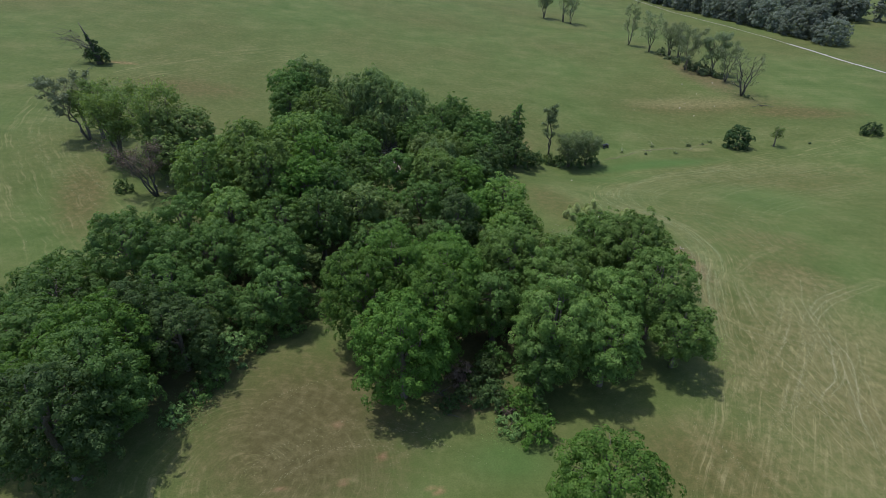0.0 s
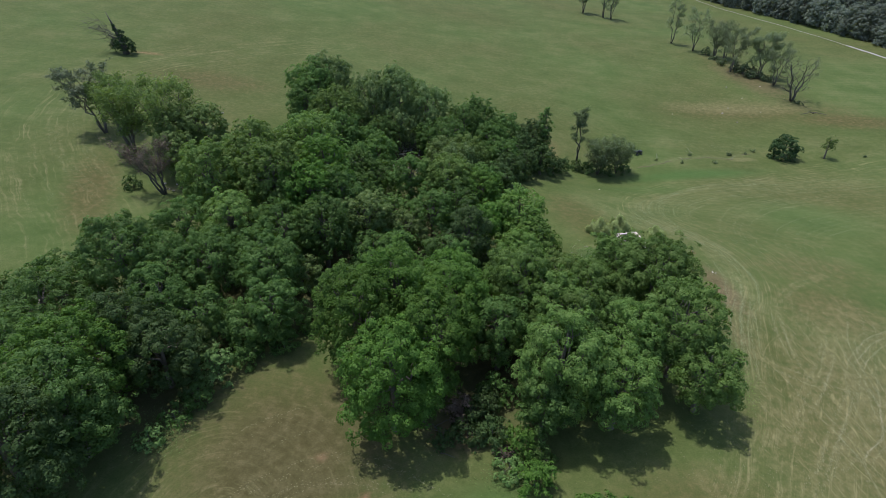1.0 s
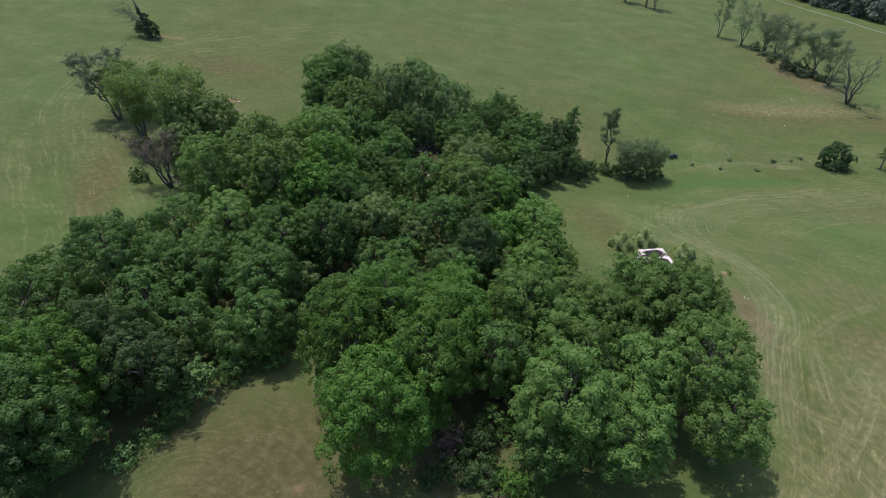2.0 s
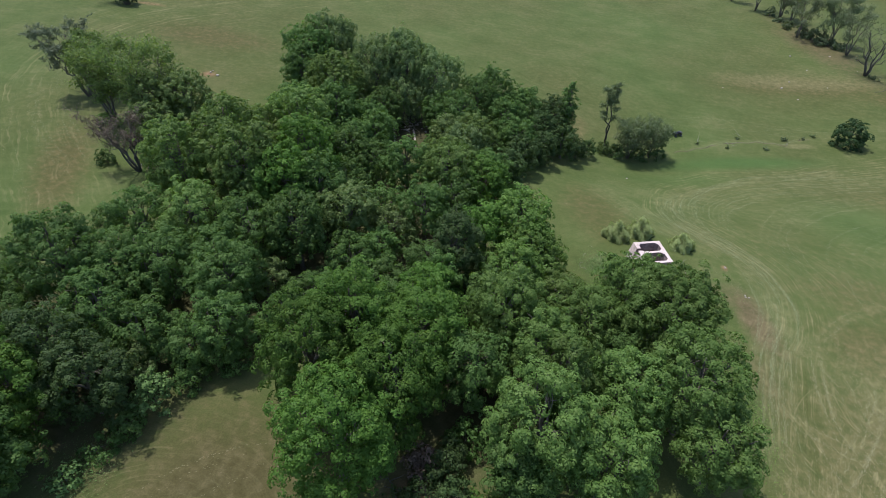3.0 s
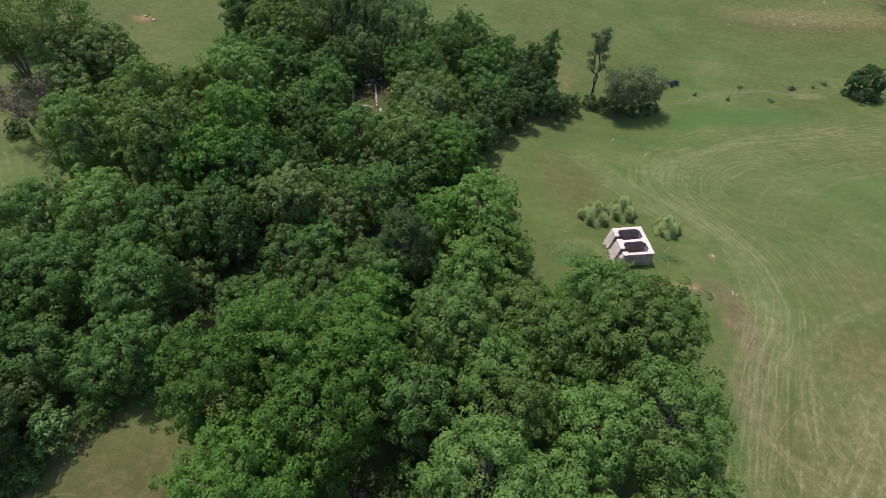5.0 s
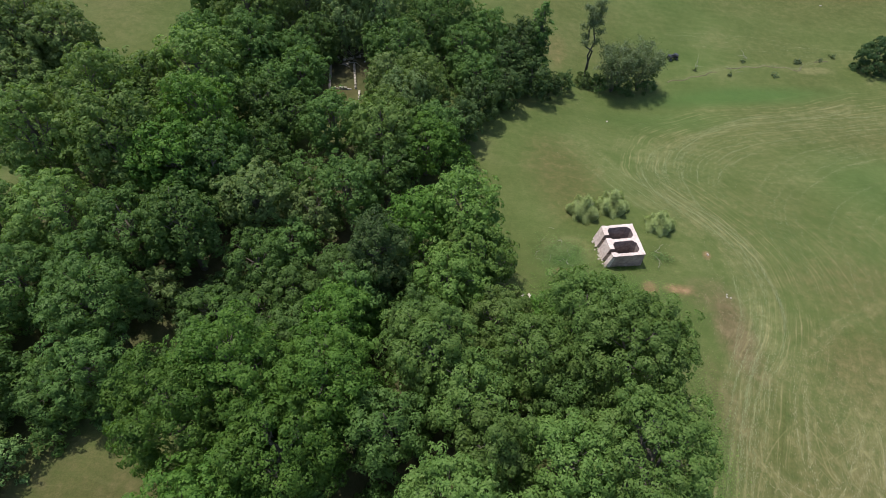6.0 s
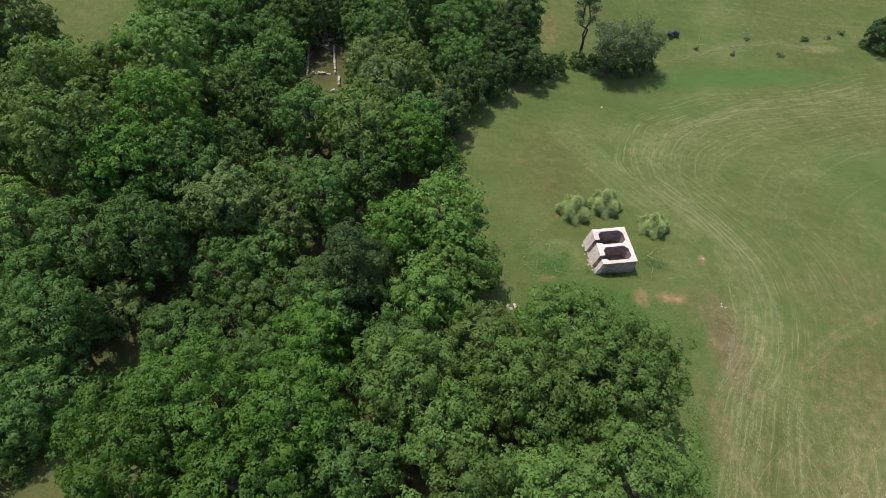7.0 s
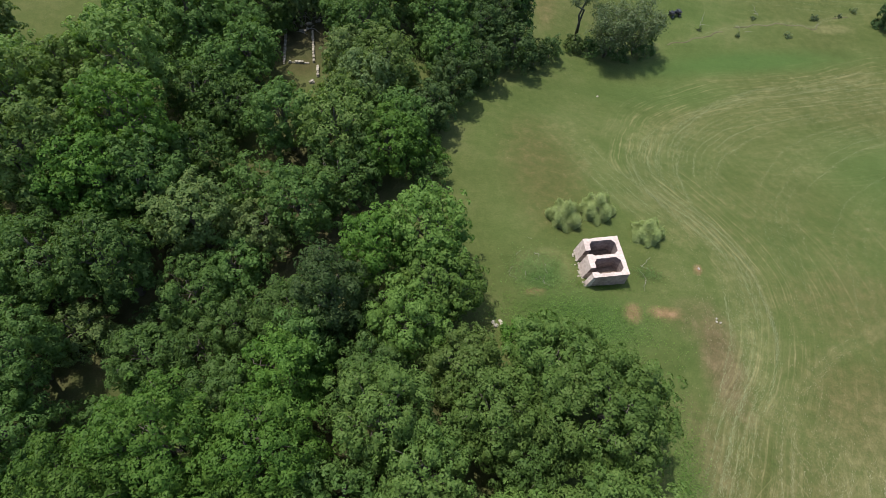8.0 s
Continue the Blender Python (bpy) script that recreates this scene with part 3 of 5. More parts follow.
def ground():
    def axis(a, b, step, far, f0, f1):
        core = sorted(set(np.round(np.concatenate([np.arange(a, f0, step), np.arange(f0, f1, 0.45), np.arange(f1, b + 0.01, step)]), 3)))
        out, d, up = [], step, core[-1]
        while up < far:
            d *= 1.22
            up += d
            out.append(up)
        low, d, dn = [], step, core[0]
        while dn > -far:
            d *= 1.22
            dn -= d
            low.append(dn)
        return np.array(low[::-1] + core + out)
    xs, ys = axis(-112, 118, 0.9, 2600, 24, 78), axis(14, 170, 0.9, 2600, 30, 126)
    X, Y = np.meshgrid(xs, ys)
    Z = land(X, Y)
    nx, ny = len(xs), len(ys)
    i = np.arange(nx * ny).reshape(ny, nx)
    quads = np.stack([i[:-1, :-1], i[:-1, 1:], i[1:, 1:], i[1:, :-1]], -1).reshape(-1, 4)
    me = mesh_from("ground", np.stack([X, Y, Z], -1), 4, quads)
    me.polygons.foreach_set("use_smooth", [True] * len(me.polygons))
    x, y = X.ravel(), Y.ravel()

    def blob(cx, cy, rx, ry, turn=0.0, soft=1.0):
        c, s = math.cos(radians(turn)), math.sin(radians(turn))
        a, b = ((x - cx) * c + (y - cy) * s) / rx, (-(x - cx) * s + (y - cy) * c) / ry
        return np.clip(1.5 - 1.5 * np.sqrt(a * a + b * b) * soft, 0, 1)
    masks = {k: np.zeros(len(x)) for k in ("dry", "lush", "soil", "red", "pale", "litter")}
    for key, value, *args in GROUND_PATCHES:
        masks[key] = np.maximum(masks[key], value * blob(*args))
    for pts, offs, strength in TRACKS:
        line = curve_points(pts, 0.4)
        near = np.where((np.abs(x - line[:, 0].mean()) < np.ptp(line[:, 0]) / 2 + 12) & (np.abs(y - line[:, 1].mean()) < np.ptp(line[:, 1]) / 2 + 12))[0]
        d = unit(np.gradient(line, axis=0))
        n = np.stack([-d[:, 1], d[:, 0]], 1)
        for o in offs:
            q = line + n * o
            best = np.full(len(near), 9e9)
            for k in range(len(q)):
                best = np.minimum(best, (x[near] - q[k, 0]) ** 2 + (y[near] - q[k, 1]) ** 2)
            masks["pale"][near] = np.maximum(masks["pale"][near], 0.20 * strength * np.exp(-best / 0.20))
    flow, worn = mowing_flow(x, y)
    masks["worn"] = worn
    masks["crossed"] = np.clip(blob(47, 51, 17, 23, -12) * 0.9 + blob(60, 62, 14, 12) * 0.5, 0, 0.85) * (1 - blob(16, 40, 9, 12))
    me.attributes.new("flow", "FLOAT_VECTOR", "POINT").data.foreach_set("vector", flow.astype(np.float32).ravel())
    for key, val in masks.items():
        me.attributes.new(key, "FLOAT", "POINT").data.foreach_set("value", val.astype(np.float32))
    ob = part("ground", me, MEADOW)
    tagged(ob, "mown green meadow with dry brown patches and tyre tracks", "ground", kind="structure")


GROUND_PATCHES = [
    # what, how strongly, centre x, y, half sizes, turn
    ("dry", 1.0, -16, 41, 15, 17, 0), ("dry", 0.48, 50, 50, 20, 30, 0), ("dry", 0.75, -66, 89, 6, 19, 28),
    ("dry", 0.7, 30, 37, 16, 9, 0), ("dry", 0.55, 23, 101, 7, 13, 15), ("dry", 0.4, 60, 85, 16, 10, 0),
    ("lush", 0.45, 72, 110, 16, 12, 0), ("lush", 1.0, 56, 133, 26, 4.0, 13), ("lush", 0.5, 42, 123, 16, 5, 10), ("dry", 0.22, 54, 96, 22, 12, 0), ("dry", 0.6, 57, 73, 12, 10, 0), ("pale", 0.22, 58, 68, 11, 11, 0), ("dry", 0.25, 90, 122, 30, 10, 10),
    ("lush", 1.0, 28, 79, 9, 5, 0), ("lush", 1.0, 23, 84.5, 3.6, 3.0, 0), ("pale", 0.35, 22.6, 85.4, 2.2, 1.3, 15), ("lush", 0.9, 7, 38, 7, 4, 0), ("lush", 0.7, 37.5, 62, 3, 10, 0),
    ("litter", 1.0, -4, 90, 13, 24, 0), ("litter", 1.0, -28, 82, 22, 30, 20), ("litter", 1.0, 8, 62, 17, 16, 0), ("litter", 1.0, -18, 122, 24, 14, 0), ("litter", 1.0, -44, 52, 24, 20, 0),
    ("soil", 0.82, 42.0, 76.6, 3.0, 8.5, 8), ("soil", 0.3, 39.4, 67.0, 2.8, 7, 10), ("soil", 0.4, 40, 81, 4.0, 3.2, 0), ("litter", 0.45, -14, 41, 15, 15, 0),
    ("pale", 0.30, 45.6, 77, 1.2, 9, 0), ("pale", 0.24, 56, 54, 13, 24, -8), ("pale", 0.2, 44, 40, 12, 14, 0),
    ("red", 0.6, 36.6, 81.2, 2.2, 1.0, 0), ("red", 0.6, 33.1, 80.7, 1.2, 1.5, 0), ("red", 0.7, 22.5, 82.1, 0.8, 0.6, 0), ("red", 0.8, 41.0, 87.6, 0.6, 0.9, 0),
    ("red", 0.6, -0.5, 34.2, 1.2, 0.4, -25), ("pale", 0.7, -9.7, 35.0, 0.9, 0.5, 20), ("pale", 0.7, -16.2, 33.4, 0.5, 0.5, 0), ("lush", 0.9, -13.4, 117.4, 1.9, 3.4, 10), ("red", 0.8, -6.6, 38.1, 0.9, 0.7, 0), ("red", 0.8, -12.4, 42.2, 0.7, 0.8, 0), ("red", 0.6, -16.3, 33.6, 0.7, 0.5, 0), ("red", 0.6, -10.2, 34.7, 0.8, 0.5, 20),
    ("dry", 0.62, 88, 178, 38, 8, 4), ("pale", 0.34, 84, 180, 30, 6, 4), ("dry", 0.8, 114, 170, 24, 8, -10), ("red", 0.16, 22, 139, 3, 6, 0),
    ("red", 0.7, -61.3, 130.4, 2.4, 1.4, 0), ("red", 0.5, -94, 163, 6, 1.2, 0), ("pale", 0.5, -53, 94, 4, 2.0, 20), ("dry", 0.6, -70, 150, 20, 9, 0),
    ("pale", 0.5, 73, 145, 5, 1.6, 10), ("dry", 0.8, -12.3, 114, 3, 3, 0), ("soil", 0.9, -14, 122, 4, 2.5, 0), ("soil", 0.8, 2, 47, 5, 4, 0), ("soil", 0.7, 29.85, 86.2, 1.2, 1.6, 0),
    ("soil", 0.6, 98, 206, 10, 30, 15), ("dry", 0.7, 200, 225, 34, 30, 0),
]
ground()

# ---- the grove ----
KIND = {VINE.name: "pale green leaves and hanging vines", LINDEN.name: "light yellow-green linden leaves", LOCUST.name: "pale olive-green locust leaves", HICKORY.name: "glossy pale green hickory leaves", MAPLE.name: "bright green maple leaves", OAK.name: "dense dark green oak leaves", ASH.name: "light yellow-green ash leaves", GREY.name: "dull grey-green leaves", SHADE_DARK.name: "dark green leaves, partly deepened with painted shade"}
GROVE = [
    # x, y, height of the top, crown radius, leaves
    # the bright maples in front
    (-4.8, 46.8, 14.4, 5.8, MAPLE), (-10.2, 55.4, 15.3, 5.8, MAPLE), (-6.6, 59.2, 16.3, 5.4, MAPLE), (-1.0, 53.5, 14.6, 5.6, MAPLE), (0.6, 60.2, 14.1, 5.4, MAPLE), (-5, 64.2, 10.2, 4.0, OAK), (0.2, 67.6, 10.9, 4.2, MAPLE),
    # the hickories beside them
    (6.9, 57.4, 11.2, 3.9, OAK), (9.8, 64.6, 13.8, 4.8, HICKORY), (7.6, 68.6, 10.3, 3.4, OAK), (15.8, 56.4, 13.6, 3.6, HICKORY), (13.6, 60.5, 12.6, 4.2, HICKORY), (13.5, 50.6, 14.3, 5.4, HICKORY), (19.9, 49.2, 10.6, 4.6, HICKORY), (11.6, 47.6, 8.4, 3.2, OAK),
    (22.0, 56.6, 11.9, 4.6, HICKORY), (28.4, 57.6, 13.4, 5.6, HICKORY), (30.0, 52.2, 9.6, 4.2, HICKORY), (27.8, 66.8, 14.0, 5.8, HICKORY), (23.4, 70.8, 12.4, 4.6, HICKORY), (25.6, 72.0, 12.0, 3.4, HICKORY), (30.4, 68.0, 11.4, 3.6, HICKORY), (18.8, 66.6, 10.9, 4.6, HICKORY), (22.3, 63.0, 8.0, 3.4, OAK), (15.6, 70.4, 8.6, 4.0, ASH),
    # the middle of the grove
    (2.5, 75.0, 14.0, 4.0, SHADE_DARK), (1.2, 70.6, 10.5, 3.4, OAK), (9.8, 74.0, 10.2, 4.2, LINDEN), (11.8, 78.4, 9.7, 4.0, LINDEN), (14.4, 79.2, 8.0, 3.0, LINDEN), (10.6, 83.6, 12.4, 4.9, LINDEN), (5.6, 81.6, 10.8, 4.2, MAPLE), (-1.4, 74.0, 8.9, 3.8, OAK), (-4, 86, 10.6, 4.2, OAK),
    (-0.5, 91, 9.0, 4.4, OAK), (-1.8, 96.2, 12.2, 4.8, ASH), (3.6, 97, 9.4, 4.6, MAPLE), (-9.2, 98.2, 11.4, 4.2, OAK), (-2.4, 101.2, 10.6, 4.2, ASH), (-16.6, 99.6, 9.4, 4.4, OAK), (-20.2, 100.6, 11.2, 4.2, OAK), (-8, 83.6, 7.8, 4.0, GREY), (-14.6, 82.6, 11.8, 4.6, GREY),
    (-19.4, 85, 14.4, 4.6, OAK), (-24.2, 84, 16.2, 5.0, MAPLE), (-23, 90.4, 17.9, 5.2, MAPLE), (-27.4, 100, 18.4, 5.4, ASH), (-34.6, 90, 20.4, 5.8, ASH), (-29.2, 84, 19.6, 5.6, ASH), (-40, 83.8, 19.0, 5.2, ASH), (-33.5, 75, 14.4, 5.0, ASH), (-25.4, 75, 13.2, 4.8, OAK),
    (-19.6, 75.6, 13.9, 4.4, OAK), (-12, 75, 7.6, 3.8, OAK), (-14.4, 68.2, 6.8, 3.8, OAK), (-22, 69.4, 7.0, 3.4, GREY), (-27.6, 70, 11.5, 4.2, OAK), (-24.4, 65.4, 12.9, 4.6, OAK), (-33, 66, 12.9, 5.0, OAK), (-38.8, 64.4, 13.4, 4.6, OAK), (-43, 62.4, 17.0, 5.4, OAK), (-36.4, 50.6, 14.4, 4.2, SHADE_DARK), (-7.4, 72.6, 6.6, 3.4, OAK), (-9.2, 78.6, 6.8, 3.4, OAK), (-10.2, 69.6, 5.4, 3.2, OAK),
    (-36.2, 58, 12.2, 4.8, OAK), (-31, 57, 9.8, 4.2, OAK), (-22.2, 59.2, 10.3, 4.2, OAK), (-25.4, 57.4, 7.4, 3.4, OAK), (-31.6, 49, 12.4, 4.6, SHADE_DARK), (-30.6, 53.4, 7.6, 3.2, GREY),
    (-37.4, 43.8, 16.3, 6.0, MAPLE), (-35.2, 39.0, 16.2, 5.4, OAK), (-36.4, 33.6, 17.2, 5.8, SHADE_DARK), (-49.4, 55.2, 12.6, 6.0, OAK), (-46, 46.5, 13.6, 6.0, OAK), (-46, 38, 15, 6.0, MAPLE), (-53.5, 61.5, 9.8, 5.0, OAK), (-61, 55, 8.4, 5.0, OAK),
    (-39.6, 72.4, 14.2, 4.4, OAK), (-11, 89.5, 7.0, 4.0, OAK), (-17.4, 91.5, 9.6, 4.2, OAK), (-39, 96.5, 15.6, 4.8, ASH), (-45.5, 92, 12.6, 4.6, LOCUST), (-33.5, 97.5, 15.6, 4.6, ASH),
    # the taller trees behind
    (-35.6, 128.8, 20.2, 6.2, OAK), (-32.6, 134, 20.6, 6.2, VINE), (-27.8, 119, 17.4, 6.0, ASH), (-22, 128.4, 17.8, 6.0, VINE), (-16, 130.6, 19.0, 6.2, VINE), (-8.6, 128, 15.8, 5.6, VINE), (-3.4, 116.6, 12.2, 4.8, OAK), (-0.4, 124.8, 12.6, 4.8, OAK), (2.6, 129, 13.2, 4.8, OAK),
    (6.2, 121.6, 9.6, 4.4, OAK), (0.6, 109.4, 10.8, 5.2, ASH), (12.2, 123.6, 6.4, 4.4, SHADE_DARK), (15.6, 128, 8.2, 4.4, SHADE_DARK), (18.2, 128.6, 11.4, 2.3, OAK), (9, 127.4, 10.2, 4.6, OAK), (-15, 123.8, 11.4, 4.2, VINE), (-25, 111.4, 14.8, 5.2, OAK), (-35.6, 123.4, 17.4, 4.8, OAK), (-32.6, 112, 14, 4.6, OAK),
    (17.6, 122.4, 4.6, 3.6, SHADE_DARK), (-20.5, 105.6, 10.4, 4.2, OAK), (-18.4, 119, 11.0, 4.2, OAK), (-8, 122.8, 9.6, 4.0, OAK), (4.0, 101.6, 8.4, 4.2, OAK), (7.6, 105.4, 6.6, 3.2, SHADE_DARK), (9.6, 111.4, 6.6, 3.6, SHADE_DARK), (13.2, 117.0, 5.2, 3.4, SHADE_DARK), (-0.4, 106.2, 10.4, 4.6, VINE), (-3.8, 111.2, 10.2, 4.0, GREY), (-17.6, 109.4, 10.4, 4.4, OAK), (-20.4, 115.6, 10.2, 4.2, OAK), (8.4, 116.6, 7.8, 4.0, OAK),
    # the pale locusts at the far side
    (-55.5, 103.4, 17.6, 5.0, LOCUST), (-51, 105.6, 17.6, 5.4, LOCUST), (-53.5, 98.5, 14.5, 4.6, LOCUST),
    # one alone in the foreground
    (15.0, 29.6, 11.9, 5.4, MAPLE),
]
for i, (x, y, top, r, leaves) in enumerate(GROVE):
    style = dict(leaf=0.26, clump=1.0, ragged=0.85, per_m2=42)
    if y > 75:
        style = dict(leaf=0.34, clump=0.92, ragged=0.95, per_m2=25)
    if leaves is LOCUST:
        style = dict(leaf=0.36, clump=0.9, ragged=1.1, per_m2=27, bare=2)
    if leaves is VINE:
        style = dict(leaf=0.34, clump=0.85, ragged=1.1, per_m2=27, drape=1.9)
    low_start = -0.02 if y > 110 or (x < 0 and y < 50) else 0.18 if x > 17 and y < 60 else 0.06
    tree("broadleaf_tree", x, y, top, r, leaves, 100 + i, "broadleaf tree with " + KIND[leaves.name] + " in the grove", group="grove trees", start=low_start, lobes=int(11 + 1.6 * r), **style)

# brush under and along the grove's edge
BRUSH = [
    # x, y, height above the ground, radius, leaves
    (-26.8, 51, 4.8, 2.5, LIME), (-30.2, 41.5, 1.6, 1.7, LIME), (-29, 44.5, 2.2, 1.9, OAK), (-27.6, 47.5, 2.6, 2.0, OAK), (-24.5, 54.5, 3.4, 2.4, OAK), (-21, 57.5, 3.2, 2.2, OAK), (-18, 62, 3.6, 2.6, OAK),
    (9.4, 45.2, 4.0, 2.2, MAPLE), (10.6, 41.2, 3.6, 2.3, MAPLE), (8.0, 42.6, 1.7, 2.0, LIME), (11.4, 44.0, 2.6, 1.8, OAK), (2.5, 49.5, 2.6, 2.2, PURPLE), (3.4, 46.6, 2.8, 2.2, SHADE_DARK), (6.2, 46.4, 3.0, 2.2, SHADE_DARK), (5.0, 49.6, 4.2, 2.6, SHADE_DARK), (7.4, 44.4, 1.5, 1.2, PURPLE), (0.8, 45.4, 2.0, 1.6, SHADE_DARK), (6.5, 52.5, 3.4, 2.4, OAK), (11.5, 51.0, 3.2, 2.4, OAK),
    # the darkest shrubs of this row are added to cover sunlit floor in crown gaps
    (-14.5, 66, 3.6, 2.6, OAK), (-15.2, 71.5, 4.6, 3.2, SHADE_DARK), (5.5, 75.5, 5.0, 3.0, SHADE_DARK), (8.2, 61.0, 5.0, 3.0, SHADE_DARK), (-17.5, 69.0, 4.0, 2.8, SHADE_DARK), (18, 72, 3.4, 2.6, OAK), (21, 76, 3.0, 2.2, MAPLE), (24.5, 71.8, 3.4, 2.4, OAK), (28.5, 72.3, 3.0, 2.2, OAK), (9, 96, 3.5, 2.6, OAK),
    (-19.0, 112.6, 3.2, 2.4, OAK), (-18.2, 117.2, 3.4, 2.4, OAK), (-7.6, 114.6, 3.0, 2.2, OAK), (-6.4, 109.4, 2.6, 2.0, GREY), (6.8, 106.4, 3.6, 2.6, OAK), (8.4, 99.6, 3.4, 2.4, MAPLE), (4.2, 110.4, 3.2, 2.4, GREY),
    (7.5, 104, 3.2, 2.2, ASH), (21.0, 124.6, 4.6, 2.6, SHADE_DARK), (23.4, 127.6, 4.0, 2.4, SHADE_DARK), (-17.5, 124, 4, 2.6, OAK), (-8, 122, 3.4, 2.2, OAK), (-42, 104, 4, 2.8, OAK), (-46, 90, 4, 2.6, OAK),
    (-60, 92.5, 2.6, 2.0, SHADE_DARK), (-67, 104, 2.6, 2.2, ASH), (-41, 110, 4, 3, OAK), (-40, 120, 4.4, 3, OAK), (-31, 118, 5, 3.4, OAK), (-50, 70, 4, 3, OAK), (-50, 78, 3.2, 2.6, OAK),
]
for i, (x, y, h, r, leaves) in enumerate(BRUSH):
    look_of = {LIME.name: "pale sunlit weedy shrub at the grove's edge", PURPLE.name: "dry reddish brush under the trees"}.get(leaves.name, "low green shrub under the grove's trees")
    tree("shrub", x, y, ground_z(x, y) + h, r, leaves, 300 + i, look_of, start=-0.3, lobes=8, leaf=0.28, per_m2=36, clump=0.65, limbs=3, category="shrub", group="grove shrubs", trunk_r=0.06, low=-0.2)

# the looser trees at the grove's far side
open_tree("broadleaf_tree", -77.0, 112.6, 12.4, 6.4, 4, 6400, WITHERED, 60, "sparse grey-green tree leaning, with bare limbs showing", lean=(-4.2, 2.4), thick=0.22, leaf=0.34)
for x, y, h, spread, st, seed in ((-58.5, 105.5, 15.4, 7.6, 6, 70), (-66.5, 105.0, 12.6, 5.6, 5, 71)):
    open_tree("broadleaf_tree", x, y, h, spread, st, 9500, LOCUST, seed, "airy pale olive-green tree with limbs fanning upwards", thick=0.20, leaf=0.40, fluff=0.95, first=0.2)
tree("broadleaf_tree", -75.0, 114.4, 20.4, 4.6, ASH, 61, "smaller green tree beside the sparse leaning tree", start=0.25, per_m2=24, bare=1)
open_tree("dying_tree", -53.8, 91.6, 9.0, 5.2, 5, 3600, PURPLE, 62, "half-dead tree with reddish bare twigs", lean=(-3.0, 0.8), bark=BLACKWOOD, thick=0.20, leaf=0.24)
open_tree("slender_tree", 28.0, 135.4, 15.6, 2.4, 2, 4200, OLIVE, 63, "slender tree with a forked bare trunk", lean=(-0.9, 0), bark=BLACKWOOD, thick=0.20, first=0.34, fluff=0.6)
open_tree("thicket", 32.8, 131.6, 8.4, 4.4, 8, 8500, OLIVE, 64, "grey-green many-stemmed thicket beside the slender tree", leaf=0.32, thick=0.09, fluff=0.75, first=0.12)
open_tree("thicket", 37.8, 133.4, 7.4, 4.0, 7, 6000, OLIVE, 65, "open grey-green thicket with thin stems", leaf=0.32, thick=0.08, fluff=0.7, first=0.2)
for i, (x, y, h, r) in enumerate([(30.6, 131.4, 3.4, 2.0), (35.0, 132.0, 4.0, 2.4), (39.4, 133.2, 3.6, 2.2)]):
    tree("shrub", x, y, ground_z(x, y) + h, r, SHADE_DARK, 660 + i, "low dark shrub in the thicket's foot", start=-0.3, lobes=8, leaf=0.32, per_m2=26, clump=0.8, limbs=3, category="shrub", group="thicket shrubs", trunk_r=0.05, low=-0.2, ragged=1.0)
tree("bush", 27.4, 131.6, -2.6, 1.8, GREY, 66, "small grey-green bush beside a thicket", start=-0.35, lobes=5, per_m2=34, clump=0.6, category="bush")

# bushes standing alone on the meadow
tree("bush", 84.0, 147.2, -0.9, 4.0, DARKLEAF, 67, "round dark green bush alone on the meadow", start=-0.35, lobes=11, per_m2=40, clump=0.9, category="bush", low=-0.3)
tree("sapling", 94.4, 146.5, -0.4, 1.8, GREY, 68, "thin young tree alone on the meadow", start=0.25, lobes=6, per_m2=16, clump=0.8)
tree("bush", 124.0, 150.5, -1.6, 3.2, DARKLEAF, 69, "dark bush at the meadow's low side", start=-0.35, lobes=8, per_m2=26, clump=0.9, category="bush")
for i, (x, y, h, r) in enumerate([(25.6, 92.6, 2.9, 1.9), (29.5, 94.3, 3.1, 1.9), (35.4, 91.6, 2.6, 1.75)]):
    willow_bush(x, y, h, r, 95 + i)


# ---- trees along the field's edge ----
ROW = [
    # x, y, height, spread, stems, leaves
    (82.5, 252, 17.0, 3.0, 2, 1350), (88.1, 241, 16.2, 4.6, 2, 1950), (94.0, 233.5, 12.5, 4.4, 4, 2850), (97.0, 230.5, 11.0, 3.4, 3, 1500), (93.7, 214.5, 15.5, 4.4, 2, 2550),
    (102.0, 210.0, 14.8, 4.4, 3, 4800), (103.5, 201, 12.0, 3.8, 2, 1500), (52.6, 303.5, 15.0, 3.8, 3, 3900), (61.4, 296, 16.0, 3.0, 2, 1050), (64.6, 293, 16.0, 4.0, 2, 1800),
]
for i, (x, y, h, r, st, count) in enumerate(ROW):
    open_tree("slender_tree", x, y, h, r * 1.25, st + 1, int(count * 1.6), FEATHER, 400 + i, "slender open tree in the line along the field", group="field edge trees", bark=BARK, leaf=0.40, thick=0.17, fluff=1.0, first=0.18)
open_tree("dying_tree", 103.0, 186.4, 12.5, 8.0, 4, 700, FEATHER, 420, "nearly bare tree with spreading limbs at the line's end", bark=BLACKWOOD, thick=0.26, leaf=0.34, first=0.12)
